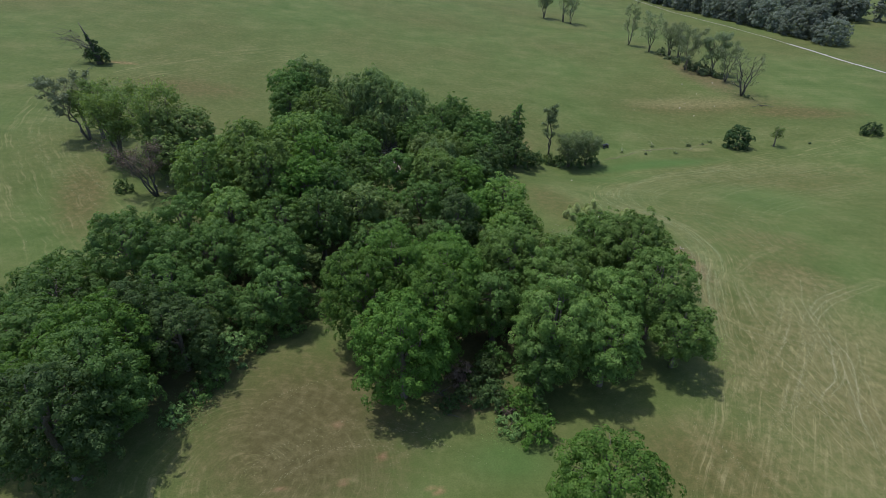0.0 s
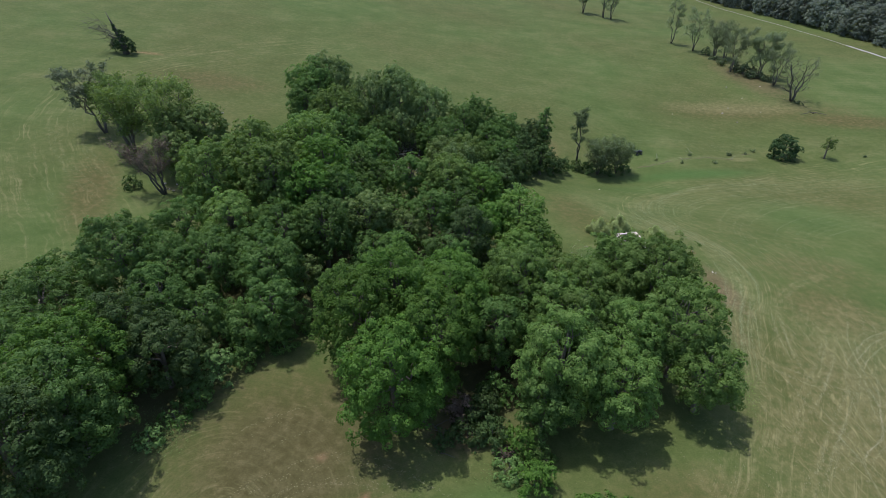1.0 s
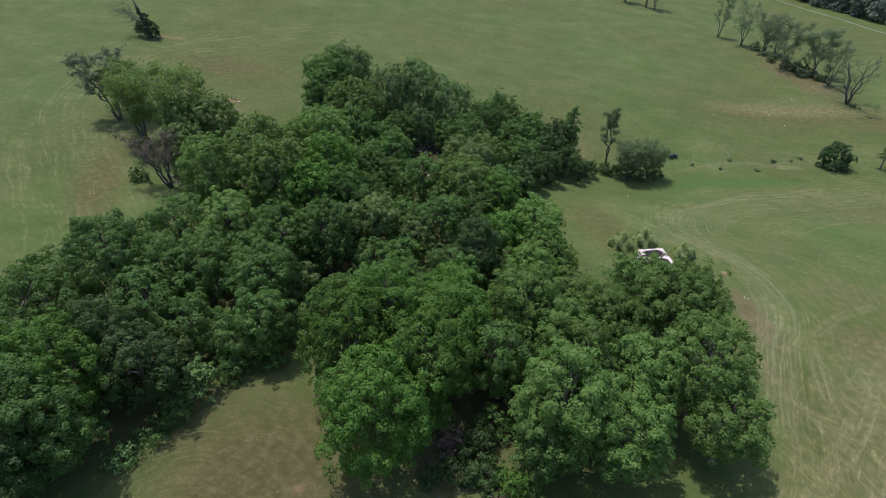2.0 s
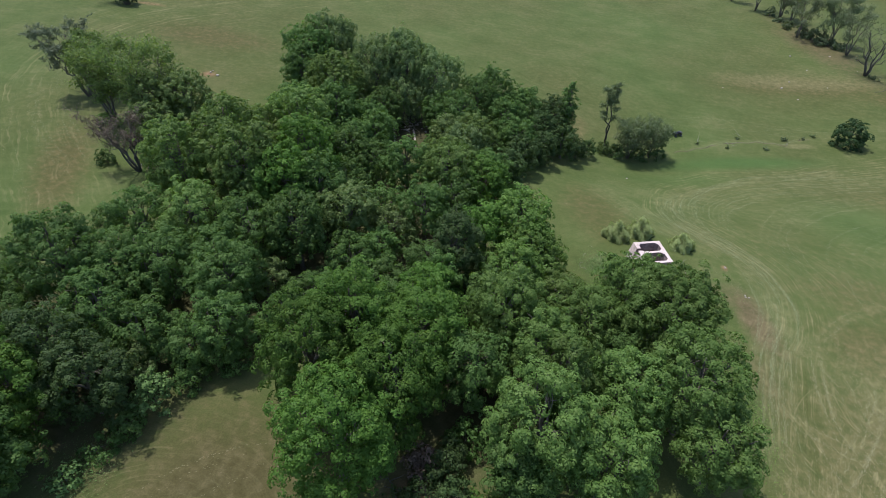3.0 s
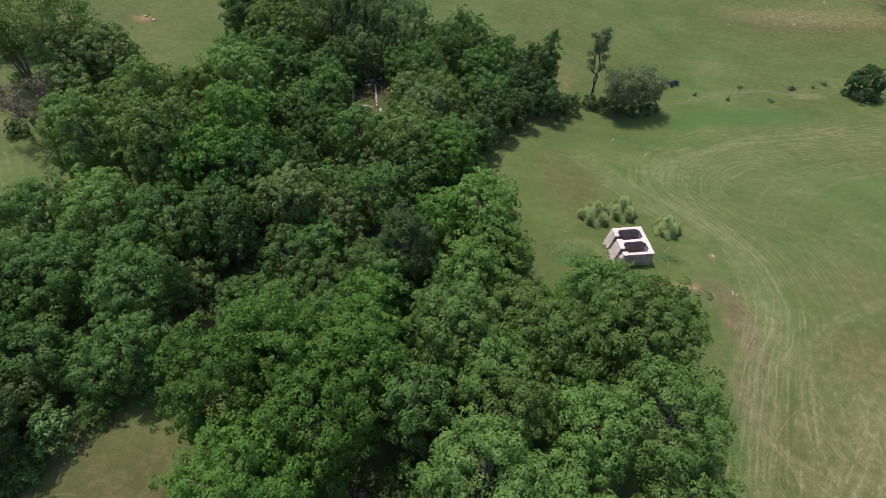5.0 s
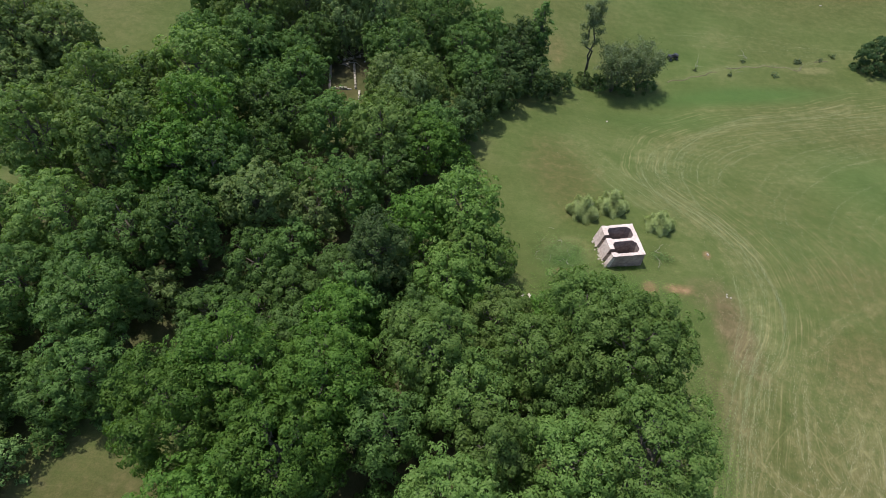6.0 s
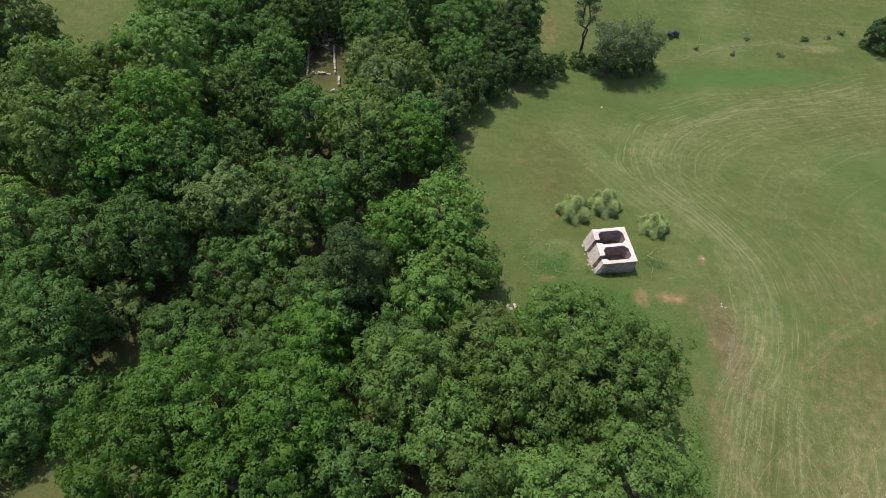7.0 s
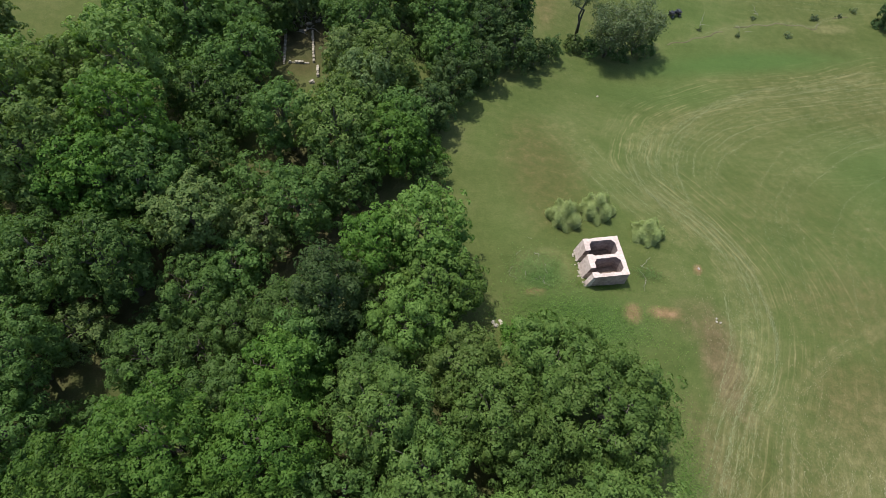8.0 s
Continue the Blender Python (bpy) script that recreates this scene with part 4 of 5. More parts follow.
for i, (x, y, h, r) in enumerate([(97.5, 213.0, 4.6, 2.4), (100.0, 211.5, 4.4, 2.4), (95.8, 217.5, 4.5, 2.4), (91.5, 236, 4.0, 2.2), (93.0, 222, 2.5, 2.2), (102.8, 205, 2.6, 2.0), (98.4, 208.5, 3.4, 2.6), (96.5, 215, 3.0, 2.6), (100.5, 208, 3.6, 2.6), (101.5, 206.5, 2.4, 2.2), (94.6, 226, 2.2, 2.2), (92.2, 229.5, 2.0, 2.0), (104.2, 184, 1.6, 1.8)]):
    tree("shrub", x, y, ground_z(x, y) + h * 0.8, r * 0.85, OLIVE, 440 + i, "dark shrub beneath the line of trees", start=-0.3, lobes=7, leaf=0.45, per_m2=18, clump=0.9, limbs=3, category="shrub", group="field edge shrubs", low=-0.2)

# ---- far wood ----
# Distance haze is painted into this leaf: paler and bluer than the foliage itself.
HAZED_WOODLEAF = leaf_material("hazed_far_wood_leaf", (0.125, 0.158, 0.128), (0.182, 0.216, 0.175), (0.255, 0.288, 0.238))
front = [(126, 378), (129, 367), (133, 356), (137, 345), (141, 334), (145, 323), (149, 313), (153, 303), (157, 293), (160, 284), (164, 275), (167, 266), (170, 258)]
for i, (x, y) in enumerate(front):
    h = 14 + 3.5 * math.sin(i * 1.9)
    tree("wood_tree", x + 7, y + 3, ground_z(x, y) + h, 7.0 + 1.2 * math.sin(i * 2.7), HAZED_WOODLEAF, 500 + i, "rounded tree at the front of the far wood", start=-0.25, lobes=20, leaf=0.62, per_m2=10, clump=1.25, ragged=1.2, limbs=4, group="far wood trees")


def far_wood():
    rng = np.random.default_rng(9)
    V = []
    for i in range(520):
        x, y = rng.uniform(130, 400), rng.uniform(240, 520)
        back = (x - 128) * 0.934 + (y - 371) * 0.357           # metres behind the wood's front line
        if back < 13 or y < 304 + 0.2 * (x - 200) and x > 172 or back > 80:
            continue
        r, h = rng.uniform(5.0, 8.0), rng.uniform(11, 18)
        lob = crown_lobes(rng, r, -3.0, h, 10)
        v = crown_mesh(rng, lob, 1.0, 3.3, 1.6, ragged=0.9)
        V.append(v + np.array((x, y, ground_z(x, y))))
    ob = part("far_wood", mesh_from("far_wood", np.concatenate(V), 3), HAZED_WOODLEAF)
    tagged(ob, "dense green wood beyond the field's edge", "woodland", kind="stuff")


far_wood()


# ---- tracks and straw on the meadow ----
def road():
    pts = curve_points([(112, 420), (123, 382.3), (134.1, 332.5), (149.0, 292.0), (158.5, 258.0), (164.3, 234.0), (170.2, 210.5), (178.5, 180), (190, 140), (206, 90)], 3.0)
    d = unit(np.gradient(pts, axis=0))
    n = np.stack([-d[:, 1], d[:, 0]], 1)
    V = []
    wide = np.where(pts[:, 1] > 258, 0.22, 0.6)[:, None]
    for off in (-1, 1):
        q = pts + n * off * wide
        V.append(np.stack([q[:, 0], q[:, 1], land(q[:, 0], q[:, 1]) + 0.10], 1))
    m = len(pts)
    faces = np.stack([np.arange(m - 1), np.arange(m - 1) + m, np.arange(1, m) + m, np.arange(1, m)], 1)
    ob = part("road", mesh_from("road", np.concatenate(V), 4, faces), GRAVEL)
    tagged(ob, "narrow pale gravel road along the far wood", "road", kind="structure")


road()

def straw():
    """Loose cut stalks lying in lines where the machines ran, and strewn between."""
    rng = np.random.default_rng(21)
    P, D, S = [], [], []

    def strew(q, d, strength):
        n = len(q)
        live = rng.random(n) < strength * (0.35 + 0.65 * (np.sin(np.arange(n) * 0.015 + rng.uniform(0, 6)) > -0.2))
        k = np.arange(n)[live]
        P.append(q[k] + rng.normal(size=(len(k), 2)) * 0.17)
        D.append(d[k] + rng.normal(size=(len(k), 2)) * 0.10)
        S.append(rng.uniform(0.5, 1.3, len(k)))
    for cx, cy, sx, sy, count, heading, spread, strength in STREAKS:
        for _ in range(count):
            w = radians(heading + rng.normal() * spread)
            L, bend = rng.uniform(4, 16), rng.normal() * 0.025
            s = np.arange(0, L, 0.11)
            a = w + bend * s
            q = np.array((cx + rng.normal() * sx, cy + rng.normal() * sy)) + np.cumsum(np.stack([np.cos(a), np.sin(a)], 1) * 0.11, 0)
            strew(q, np.stack([np.cos(a), np.sin(a)], 1), strength * rng.uniform(0.25, 0.75))
    p, d, s = np.concatenate(P), unit(np.concatenate(D)), np.concatenate(S)[:, None]
    n = np.stack([-d[:, 1], d[:, 0]], 1)
    L, W = 0.08 * s, rng.uniform(0.004, 0.009, (len(p), 1))
    quad = np.stack([p - d * L - n * W, p + d * L - n * W, p + d * L + n * W, p - d * L + n * W], 1).reshape(-1, 2)
    z = land(quad[:, 0], quad[:, 1]) + 0.03 + np.repeat(rng.uniform(0, 0.04, len(p)), 4)
    ob = part("straw", mesh_from("straw", np.column_stack([quad, z]), 4), STRAW)
    tagged(ob, "pale cut straw strewn over the dry meadow", "straw", kind="stuff")


def mown_lines(tracks, material, seed, label, full):
    """Pressed blades along the lines where wheels and mower passed, thinning out here and there."""
    rng = np.random.default_rng(seed)
    P, D = [], []
    for pts, offs, strength in tracks:
        line = curve_points(pts, 0.02)
        d = unit(np.gradient(line, axis=0))
        n = np.stack([-d[:, 1], d[:, 0]], 1)
        m = len(line)
        s = np.arange(m) * 0.02
        for o in offs:
            ph, own = rng.uniform(0, 6.28, 4), rng.uniform(0.45, 1.15)
            fade = np.clip(0.55 + 0.35 * np.sin(s * rng.uniform(0.10, 0.22) + ph[2]) + 0.20 * np.sin(s * 0.45 + ph[3]), 0.0, 1.0)
            fade *= np.clip(np.minimum(s - rng.uniform(0, 6), s[-1] - s - rng.uniform(0, 6)) / 7, 0, 1)
            k = np.where(rng.random(m) < full * strength * own * fade)[0]
            off = o + rng.normal() * 0.12 + 0.14 * np.sin(s[k] * 0.3 + ph[0]) + 0.06 * np.sin(s[k] * 0.9 + ph[1]) + rng.normal(size=len(k)) * rng.uniform(0.07, 0.16)
            P.append(line[k] + n[k] * off[:, None])
            D.append(d[k] + rng.normal(size=(len(k), 2)) * 0.16)
    p, d = np.concatenate(P), unit(np.concatenate(D))
    n = np.stack([-d[:, 1], d[:, 0]], 1)
    L, W = rng.uniform(0.04, 0.09, (len(p), 1)), rng.uniform(0.005, 0.011, (len(p), 1))
    quad = np.stack([p - d * L - n * W, p + d * L - n * W, p + d * L + n * W, p - d * L + n * W], 1).reshape(-1, 2)
    z = land(quad[:, 0], quad[:, 1]) + 0.03 + np.repeat(rng.uniform(0, 0.03, len(p)), 4)
    ob = part("mown_lines", mesh_from("mown_lines", np.column_stack([quad, z]), 4), material)
    tagged(ob, label, "wheel tracks", kind="stuff")


mown_lines([q for q in TRACKS if q[0][0][1] > 84], PRESSED, 33, "light green pressed grass in narrow curving mower lines", 0.85)
mown_lines([q for q in TRACKS if q[0][0][1] <= 84], FLATTENED, 34, "pale flattened straw in crossing wheel lines", 0.7)
STREAKS = [
    # centre, spread, how many, heading, spread of heading, strength
    (55, 50, 9, 13, 190, 92, 16, 0.8), (44, 52, 5, 14, 70, 85, 22, 0.6), (33, 40, 7, 5, 50, 70, 35, 0.45), (-14, 36, 9, 7, 20, 45, 16, 0.4),
    (43, 78, 2.5, 9, 60, 95, 12, 0.6), (-72, 88, 9, 16, 60, 118, 14, 0.4), (60, 95, 14, 12, 60, 130, 35, 0.3), (75, 180, 22, 6, 60, 8, 12, 0.6), (30, 100, 6, 12, 30, 125, 14, 0.3),
]
straw()


# ---- the concrete ruin ----
def ruin():
    z = ground_z(29.85, 86.25) - 0.35
    ob = thing("concrete_ruin", 29.85, 86.25, z, "roofless pinkish-white concrete ruin with two open bays", "ruin")
    ob.matrix_basis = pose(29.85, 86.25, z, 0, 0, 14.0)
    height = 1.9 - z
    rng = random.Random(4)
    plan = [(-1.97, 2.47), (1.97, 2.47), (1.97, -2.47), (-1.97, -2.47)]
    for y0 in (-2.12, 0.18):                                    # each bay, with the narrow slot through its end wall
        plan += [(dx, y0 + dy) for dx, dy in ((-1.97, 0.26), (-1.46, 0.26), (-1.2, 0.0), (1.12, 0.0), (1.55, 0.44), (1.55, 1.48), (1.12, 1.94), (-1.1, 1.94), (-1.46, 1.52), (-1.46, 0.82), (-1.97, 0.82))]
    fine = []
    for (ax, ay), (bx, by) in zip(plan, plan[1:] + plan[:1]):
        n = max(1, int(math.hypot(bx - ax, by - ay) / 0.3))
        fine += [(ax + (bx - ax) * k / n, ay + (by - ay) * k / n) for k in range(n)]
    bm = bmesh.new()
    rows = []
    for lv in range(9):
        f = lv / 8
        splay = [(0.72 if x < -1.9 else 0.34 if x < -1.45 else 0.0) * (1 - f) for x, y in fine]   # the bays' ends flare outwards to the foot
        rows.append([bm.verts.new((x - out + rng.uniform(-0.018, 0.018), y + rng.uniform(-0.018, 0.018), height * f + (rng.uniform(-0.035, 0.01) if lv == 8 else 0))) for (x, y), out in zip(fine, splay)])
    n = len(fine)
    for a, b in zip(rows, rows[1:]):
        for k in range(n):
            bm.faces.new((a[(k + 1) % n], a[k], b[k], b[(k + 1) % n]))
    rim = bm.faces.new(rows[-1])
    bm.normal_update()
    if rim.normal.z < 0:
        bmesh.ops.reverse_faces(bm, faces=bm.faces)
    bmesh.ops.bevel(bm, geom=[e for e in rim.edges], offset=0.035, segments=2, affect="EDGES")
    bmesh.ops.triangulate(bm, faces=[f for f in bm.faces if len(f.verts) > 4])
    bm.normal_update()
    for f in bm.faces:
        c = f.calc_center_median()
        if abs(f.normal.z) < 0.5 and abs(c.y) < 2.3 and -1.6 < c.x < 1.75:
            f.material_index = 1                                # the bays' inner walls, in a darker tone
        elif abs(f.normal.z) < 0.5 and c.x > -1.9:
            f.material_index = 2                                # outer faces but the west one, with shade painted in
    wall = part("wall", bm, CONCRETE, ob)
    wall.data.materials.append(BAY_WALL)
    wall.data.materials.append(SHADED_CONCRETE)
    for sy in (-1.15, 1.15):
        bm = bmesh.new()
        bmesh.ops.create_grid(bm, x_segments=14, y_segments=9, size=0.5, matrix=Matrix.Translation((-0.2, sy, 0.42)) @ Matrix.Diagonal((3.4, 1.86, 1, 1)))
        for v in bm.verts:
            v.co.z += 0.10 * noise.noise(v.co * 1.7) + 0.05 * noise.noise(v.co * 5)
        part("floor", bm, DIRT, ob, "bare dirt floor inside the bay")
    for k in range(40):
        y = rng.uniform(-2.5, 2.3)
        part("brick", STONE_MESHES[k % 6], RUBBLE, ob).matrix_basis = pose(-2.45 - abs(rng.gauss(0, 0.22)), y, 0.36 + rng.uniform(0, 0.08), rng.uniform(-30, 30), rng.uniform(-30, 30), rng.uniform(0, 360)) @ Matrix.Scale(rng.uniform(0.35, 0.75), 4)


# Darker copy of the concrete; the shade of the outer faces is in its colour.
SHADED_CONCRETE = plain("shaded_concrete", (0.20, 0.145, 0.120), (0.42, 0.325, 0.280), 2.6, 0.95, 0.03)
BAY_WALL = plain("dark_bay_wall", (0.18, 0.135, 0.115), (0.44, 0.36, 0.32), 2.2, 0.95, 0.03)
DARKDIRT = plain("dark_turf", (0.050, 0.055, 0.022), (0.125, 0.112, 0.052), 2.5, 0.95, 0.04)
DIRT = plain("dry_dirt", (0.085, 0.062, 0.047), (0.20, 0.155, 0.12), 2.5, 0.95, 0.05)
RUBBLE = plain("brick_rubble", (0.30, 0.20, 0.15), (0.58, 0.47, 0.38), 5.0, 0.95, 0.02)


def stone_mesh(seed, sx, sy, sz):
    """A rough field stone of about 30 triangles."""
    rng = random.Random(seed)
    bm = bmesh.new()
    bmesh.ops.create_icosphere(bm, subdivisions=1, radius=0.5)
    for v in bm.verts:
        c = v.co
        for k in range(3):
            c[k] = math.copysign(abs(c[k] * 2) ** 0.6, c[k]) * 0.5
        v.co = Vector((c.x * sx, c.y * sy, c.z * sz)) * rng.uniform(0.86, 1.12)
    me = bpy.data.meshes.new("stone")
    bm.to_mesh(me)
    bm.free()
    return me


STONE_MESHES = [stone_mesh(s, 0.46 + 0.04 * (s % 4), 0.34 + 0.03 * (s % 3), 0.26 + 0.03 * (s % 2)) for s in range(6)]
for me in STONE_MESHES:
    me.materials.append(STONE)
ruin()


# ---- the old stone foundation among the trees ----
def stone_wall(x0, y0, x1, y1, courses, seed, label):
    rng = random.Random(seed)
    z = ground_z(x0, y0)
    ob = thing("stone_wall", x0, y0, z, label, "wall", "old foundation walls")
    L, w = math.hypot(x1 - x0, y1 - y0), math.atan2(y1 - y0, x1 - x0)
    for c in range(courses):
        s = rng.uniform(0, 0.2)
        while s < L:
            step = rng.uniform(0.36, 0.52)
            if c < courses - 1 or rng.random() < 0.75:
                px, py = s * math.cos(w), s * math.sin(w)
                g = ground_z(x0 + px, y0 + py) - z
                st = part("stone", STONE_MESHES[rng.randrange(6)], STONE, ob)
                st.matrix_basis = pose(px, py, g + 0.06 + 0.22 * c, rng.uniform(-8, 8), rng.uniform(-8, 8), math.degrees(w) + rng.uniform(-14, 14)) @ Matrix.Scale(rng.uniform(0.75, 1.15), 4)
            s += step
    return ob


stone_wall(-14.9, 113.4, -16.6, 120.4, 2, 1, "low wall of pale field stones among trees")
stone_wall(-10.9, 114.6, -12.7, 121.0, 2, 2, "low wall of pale field stones, sunlit")
stone_wall(-9.6, 111.9, -10.1, 113.8, 2, 3, "short broken wall of pale field stones")
stone_wall(-14.2, 113.8, -11.7, 114.3, 2, 4, "low cross wall of pale field stones")


def loose_stones(x, y, spread, count, seed, label, size=1.0):
    rng = random.Random(seed)
    for _ in range(count):
        px, py = x + rng.gauss(0, spread), y + rng.gauss(0, spread)
        st = part("loose_stone", STONE_MESHES[rng.randrange(6)], STONE)
        st.matrix_basis = pose(px, py, ground_z(px, py) + 0.08, rng.uniform(-20, 20), rng.uniform(-20, 20), rng.uniform(0, 360)) @ Matrix.Scale(size * rng.uniform(0.6, 1.4), 4)
        tagged(st, label, "stone", "loose stones")


loose_stones(-9.9, 110.6, 0.25, 3, 11, "pale loose stone fallen beside the foundation", 1.3)
loose_stones(-13.2, 122.0, 1.1, 16, 12, "pale loose stone in a rubble heap", 1.1)
loose_stones(5.5, 109.8, 0.7, 10, 13, "grey loose stone under the grove's edge", 1.1)
loose_stones(-1.5, 110.5, 0.9, 6, 14, "pale loose stone in the shade", 1.0)
loose_stones(41.0, 87.8, 0.2, 2, 15, "pale loose stone on a bare red patch", 0.55)
loose_stones(42.4, 80.6, 0.5, 3, 16, "pale loose stone on dry soil", 0.45)
loose_stones(19.0, 77.8, 0.4, 4, 17, "pale loose stone at the grove's edge", 0.9)
loose_stones(31.2, 120.0, 0.1, 1, 18, "pale loose stone in the short grass", 0.9)
loose_stones(-53.0, 94.5, 1.4, 9, 19, "pale loose stone below the half-dead tree", 1.2)


# ---- fallen wood and weeds ----
def branch_pile(name, x, y, spread, count, length, r, seed, label, material, up=0.3):
    rng = np.random.default_rng(seed)
    ob = thing(name, x, y, ground_z(x, y), label, "branch")
    for _ in range(count):
        a = rng.normal(size=2) * spread
        w = rng.uniform(0, 6.28)
        b = a + np.array((math.cos(w), math.sin(w))) * length * rng.uniform(0.5, 1.1)
        z = [ground_z(x + q[0], y + q[1]) - ground_z(x, y) for q in (a, b)]
        chain = limb_chain(rng, (*a, z[0] + 0.08), (*b, z[1] + 0.08 + rng.uniform(0, up)), r, r * 0.35, 5, 0.06)
        part("branch", tube_mesh("branch", [chain], 5), material, ob)
    return ob


branch_pile("fallen_branch", 34.2, 86.4, 0.5, 4, 1.8, 0.024, 1, "bleached fallen branch beside the concrete ruin", DEADWOOD)
branch_pile("fallen_branch", 22.6, 84.8, 1.5, 16, 1.3, 0.018, 2, "bleached fallen branches among tall weeds", DEADWOOD)
branch_pile("brush_pile", 6.2, 109.0, 0.8, 16, 2.4, 0.07, 3, "grey brush pile at the grove's edge", DEADWOOD, 1.4)
branch_pile("brush_pile", -13.5, 122.4, 1.0, 14, 2.6, 0.06, 4, "tangle of dry branches at the foundation", DEADWOOD, 1.2)
branch_pile("fallen_branch", 105.6, 176.5, 0.5, 2, 6.0, 0.12, 5, "dark fallen trunk below the bare tree", BLACKWOOD, 0.5)
branch_pile("brush_pile", 2.0, 46.5, 1.8, 14, 2.2, 0.06, 6, "dry brown branches in the grove's shade", BLACKWOOD, 1.2)


def weeds(name, x, y, rx, ry, count, height, leaves, seed, label):
    """A patch of upright blades and broad leaves growing from the ground."""
    rng = np.random.default_rng(seed)
    q = rng.normal(size=(count, 2)) * np.array((rx, ry)) * 0.5 + np.array((x, y))
    z = land(q[:, 0], q[:, 1]) + rng.uniform(0.02, 1.0, count) ** 1.5 * height
    n = unit(rng.normal(size=(count, 3)) * 0.5 + np.array((-0.2, 0.3, 1.1)))
    v = leaf_cards(rng, np.column_stack([q, z]), n, 0.16, 0.07)
    tagged(part(name, mesh_from(name, v, 3), leaves), label, "weeds", kind="stuff")


weeds("weeds", 22.8, 84.5, 3.6, 2.8, 2600, 0.5, LIME, 1, "knee-high weeds in a ring by the ruin")
weeds("weeds", 25.5, 78.4, 9.0, 4.4, 9000, 0.55, LINDEN, 2, "rank green weeds between grove and ruin")
weeds("weeds", 35.0, 85.9, 1.8, 0.9, 500, 0.5, LIME, 3, "bright weeds beside the concrete ruin")
weeds("weeds", 7.8, 41.5, 2.6, 1.8, 900, 0.35, LIME, 4, "pale weeds at the grove's edge")
weeds("weeds", 37.2, 63.0, 1.8, 9.0, 2600, 0.3, LINDEN, 5, "green weeds along the tyre track")
weeds("weeds", -29.5, 43.0, 2.6, 3.6, 1800, 0.6, LIME, 6, "pale weeds along the thicket")
weeds("weeds", 29.9, 83.6, 3.0, 0.5, 500, 0.3, MAPLE, 7, "short weeds along the ruin's foot")

for i, (x, y, r) in enumerate([(49.2, 140.0, 0.5), (55.8, 139.8, 0.7), (59.1, 145.1, 0.6), (64.6, 141.4, 0.9), (70.3, 147.2, 1.0), (78.0, 150.5, 0.8), (104.5, 146.5, 0.6), (75.0, 148.6, 0.6)]):
    tree("grass_tussock", x, y, ground_z(x, y) + 0.35 + r * 0.45, r * 0.9, OLIVE, 600 + i, "dark rank tussock beside the dry gully", start=0.0, lobes=5, leaf=0.28, per_m2=40, clump=0.4, limbs=2, category="tussock", group="gully tussocks", trunk_r=0.03, low=-0.1)
for x, y, s in ((50.0, 141.5, 31), (59.6, 146.6, 32), (56.8, 141.2, 33)):
    branch_pile("fallen_branch", x, y, 0.4, 4, 1.9, 0.022, s, "bleached dead branches standing in the tussocks", DEADWOOD, 1.3)


def gully():
    """A narrow washed-out channel, its dark bank a hand's height over the turf."""
    pts = curve_points([(43.7, 136), (48.8, 138), (54.2, 141), (58.5, 143.1), (65.8, 144.9), (69.8, 144.4), (72.0, 146.6), (76.8, 149.2)], 0.5)
    rng = np.random.default_rng(5)
    d = unit(np.gradient(pts, axis=0))
    n = np.stack([-d[:, 1], d[:, 0]], 1)
    pts = pts + n * (0.22 * np.sin(np.arange(len(pts)) * 0.8) + rng.normal(size=len(pts)) * 0.08)[:, None]
    V = []
    for off, up in ((0.24, -0.02), (0.08, 0.09), (-0.02, 0.09), (-0.10, -0.05)):
        q = pts + n * off
        V.append(np.column_stack([q, land(q[:, 0], q[:, 1]) + up * (0.7 + 0.3 * np.sin(np.arange(len(q)) * 0.5))]))
    m = len(pts)
    live = np.arange(m - 1)[np.sin(np.arange(m - 1) * 0.19) + 0.6 * np.sin(np.arange(m - 1) * 0.47 + 1) > -0.9]
    F = [np.stack([np.arange(m - 1) + k * m, np.arange(1, m) + k * m, np.arange(1, m) + (k + 1) * m, np.arange(m - 1) + (k + 1) * m], 1)[live] for k in range(3)]
    tagged(part("gully_bank", mesh_from("gully_bank", np.concatenate(V), 4, np.concatenate(F)), DARKDIRT), "crumbling dark earth bank of a dry gully", "bank", kind="structure")


gully()


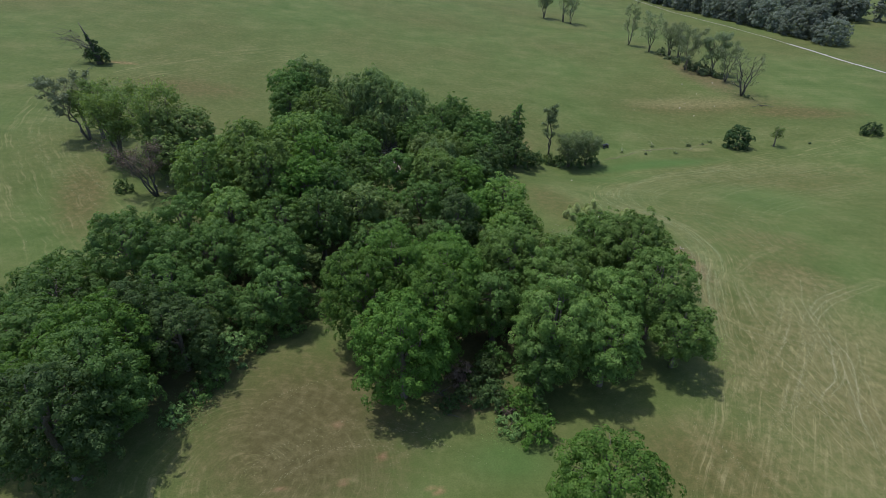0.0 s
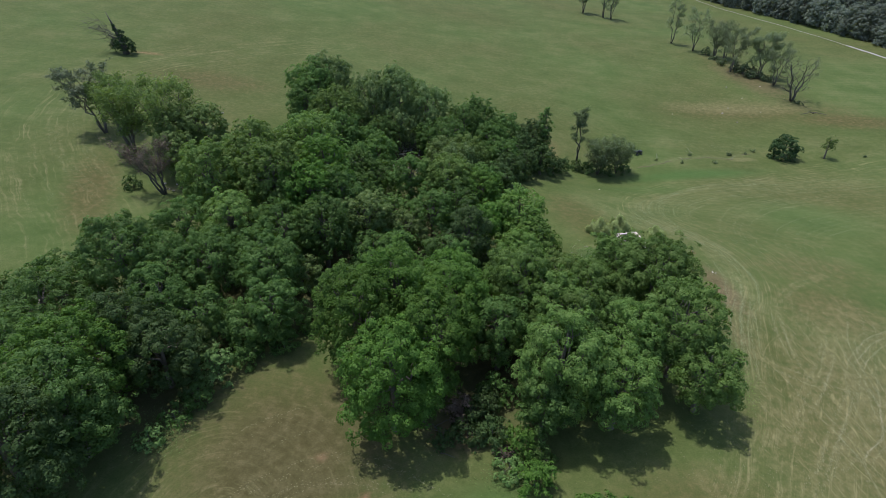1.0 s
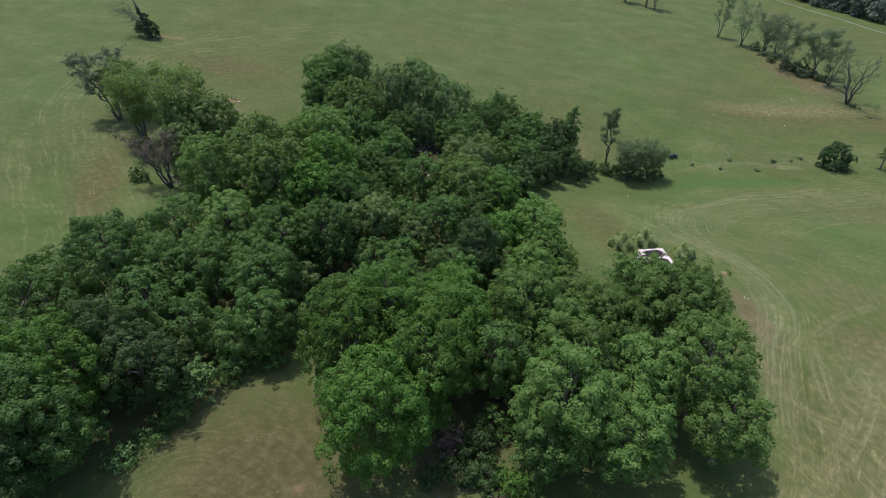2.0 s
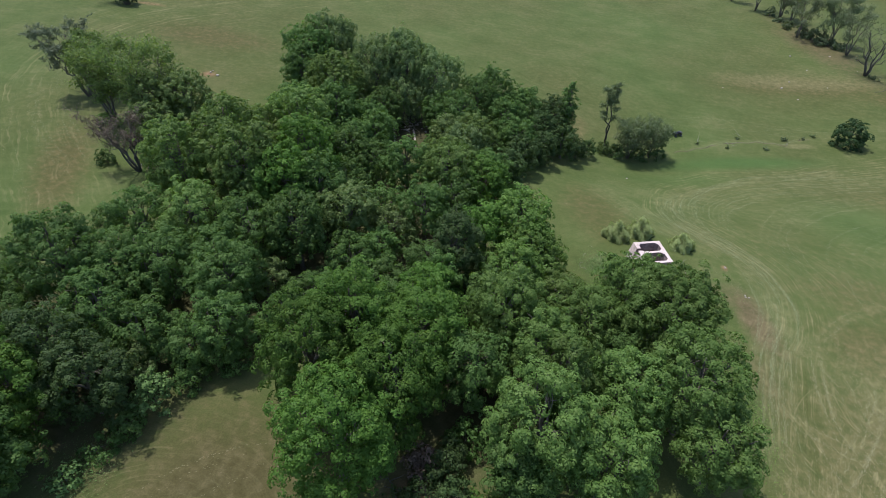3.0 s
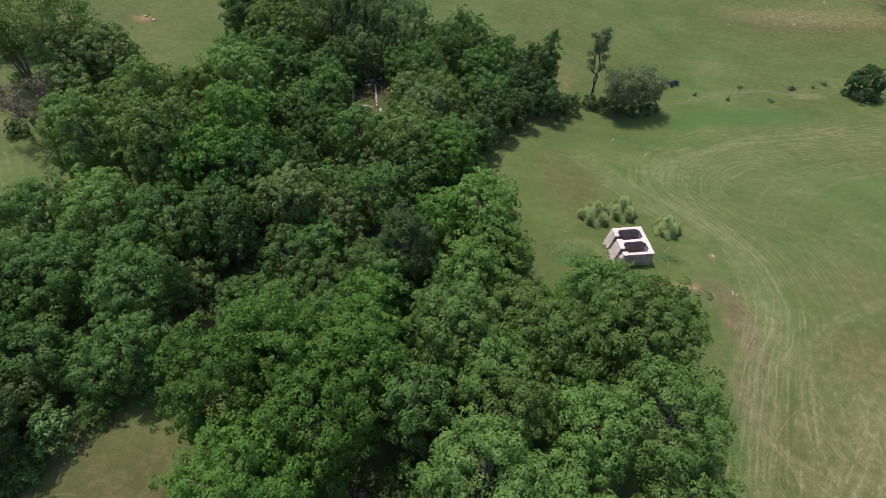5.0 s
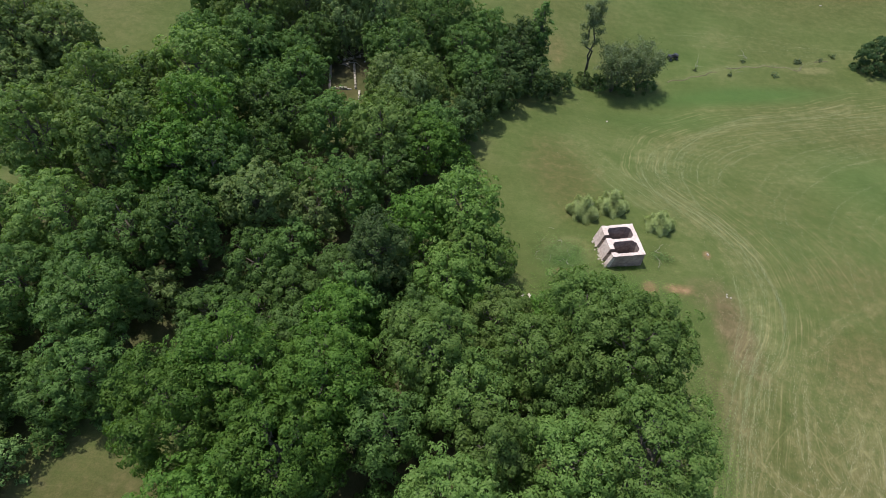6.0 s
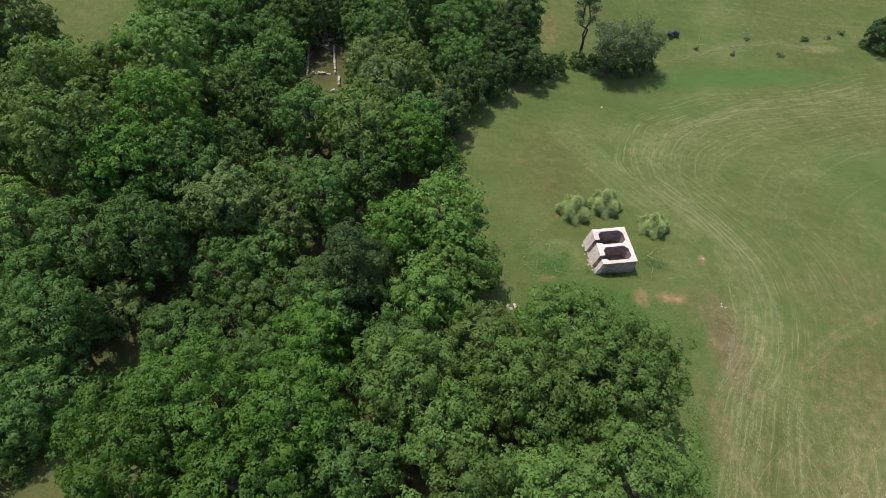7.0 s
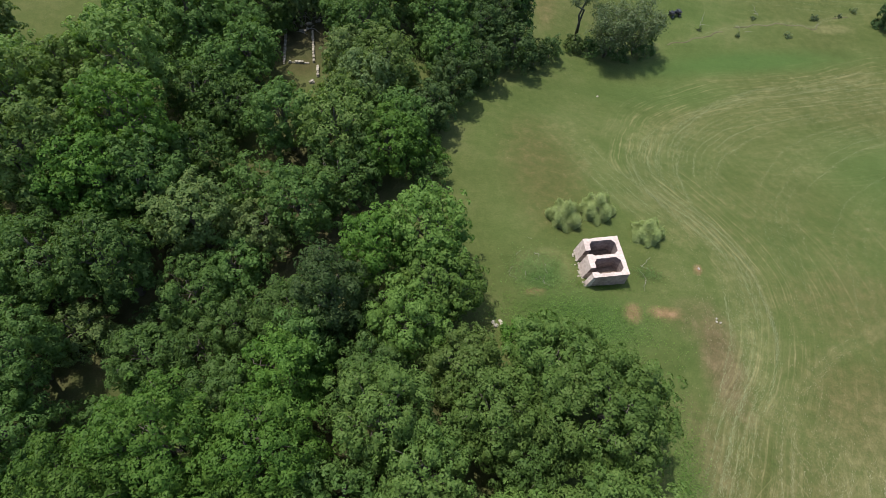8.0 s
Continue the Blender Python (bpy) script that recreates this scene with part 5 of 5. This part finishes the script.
# ---- broken ivy-clad tree in the upper field ----
def snag():
    x, y = -99.5, 160.5
    z = ground_z(x, y)
    rng = np.random.default_rng(77)
    ob = thing("broken_tree", x, y, z, "broken dead tree clad in dark ivy", "tree")
    part("trunk", tube_mesh("trunk", [[(0.8, 0, -0.3, 0.9), (0.6, 0, 2, 0.7), (-0.2, 0, 5.5, 0.45), (-1.2, 0.2, 8.5, 0.22), (-1.9, 0.2, 11.0, 0.06)]], 8), BLACKWOOD, ob)
    for k in range(9):
        e = (-2.5 - 0.75 * k + rng.normal() * 0.5, rng.normal() * 1.5, 3.0 + 0.75 * k * rng.uniform(0.5, 1.1))
        main = limb_chain(rng, (0.1, 0, 2.0 + 0.3 * k), e, 0.11, 0.03, 5)
        tw = [limb_chain(rng, main[2 + j % 3][:3], np.array(e) + rng.normal(size=3) * 1.6, 0.035, 0.012, 3) for j in range(9)]
        part("limb", tube_mesh("limb", [main] + tw, 5), BLACKWOOD, ob)
    lob = [(0.6, 0, 1.6, 3.0, 2.2, 2.2), (-1.8, 0.2, 2.0, 1.8, 1.5, 1.7), (0.4, 0, 4.2, 1.2, 1.1, 2.4), (2.2, 0, 0.8, 1.6, 1.4, 1.1), (-0.8, 0, 6.4, 0.6, 0.6, 1.5)]
    part("ivy", mesh_from("ivy", crown_mesh(rng, lob, 0.42, 24, 0.8, -0.3), 3), DARKLEAF, ob, "dark ivy leaves over the stump")


snag()
loose_stones(-60.8, 131.0, 0.6, 3, 41, "pale loose stone in the upper field", 1.4)
loose_stones(80, 178, 14, 4, 42, "pale loose stone on the dry slope", 1.0)
loose_stones(90, 186, 8, 5, 43, "pale loose stone on the dry slope", 1.0)


# ---- quad bike beside the thicket ----
def quad_bike():
    x, y = 45.2, 143.2
    ob = thing("quad_bike", x, y, ground_z(x, y), "black quad bike parked beside the thicket", "quad bike")
    ob.matrix_basis = pose(x, y, ground_z(x, y), 0, 0, 25)
    black, rubber = plain("black_plastic", (0.010, 0.010, 0.011), (0.028, 0.028, 0.030), 6.0, 0.4, 0.0), plain("tyre_rubber", (0.012, 0.012, 0.012), (0.03, 0.03, 0.03), 8.0, 0.85, 0.005)
    steel = plain("grey_steel", (0.10, 0.10, 0.11), (0.20, 0.21, 0.22), 5.0, 0.4, 0.0)

    def box(name, size, at, mat, parent=ob, rot=(0, 0, 0), b=0.06):
        bm = bmesh.new()
        bmesh.ops.create_cube(bm, size=1, matrix=Matrix.Diagonal((*size, 1)))
        bmesh.ops.bevel(bm, geom=list(bm.edges), offset=b, segments=2, affect="EDGES")
        o = part(name, bm, mat, parent)
        o.matrix_basis = pose(*at, *rot)
        return o
    box("body", (1.7, 0.55, 0.45), (0, 0, 0.62), black, b=0.12)
    box("seat", (0.85, 0.36, 0.16), (-0.2, 0, 0.93), black)
    for sx in (-0.68, 0.68):
        box("mudguard", (0.72, 1.15, 0.10), (sx, 0, 0.78), black, b=0.04)
        box("rack", (0.55, 0.85, 0.05), (sx * 1.05, 0, 0.92), black, b=0.015)
        for sy in (-0.48, 0.48):
            bm = bmesh.new()
            bmesh.ops.create_cone(bm, cap_ends=True, segments=18, radius1=0.31, radius2=0.31, depth=0.24)
            bmesh.ops.bevel(bm, geom=[e for e in bm.edges if len(e.link_faces) == 2 and any(len(f.verts) > 4 for f in e.link_faces)], offset=0.06, segments=2, affect="EDGES")
            w = part("wheel", bm, rubber, ob)
            w.matrix_basis = pose(sx, sy, 0.31, 90, 0, 0)
            bm = bmesh.new()
            bmesh.ops.create_cone(bm, cap_ends=True, segments=14, radius1=0.15, radius2=0.15, depth=0.27)
            part("rim", bm, steel, w)
    part("handlebar", tube_mesh("handlebar", [[(0.42, -0.42, 1.12, 0.022), (0.50, -0.15, 1.10, 0.022), (0.50, 0.15, 1.10, 0.022), (0.42, 0.42, 1.12, 0.022)], [(0.62, 0, 0.75, 0.03), (0.50, 0, 1.10, 0.025)]], 6), steel, ob)


quad_bike()
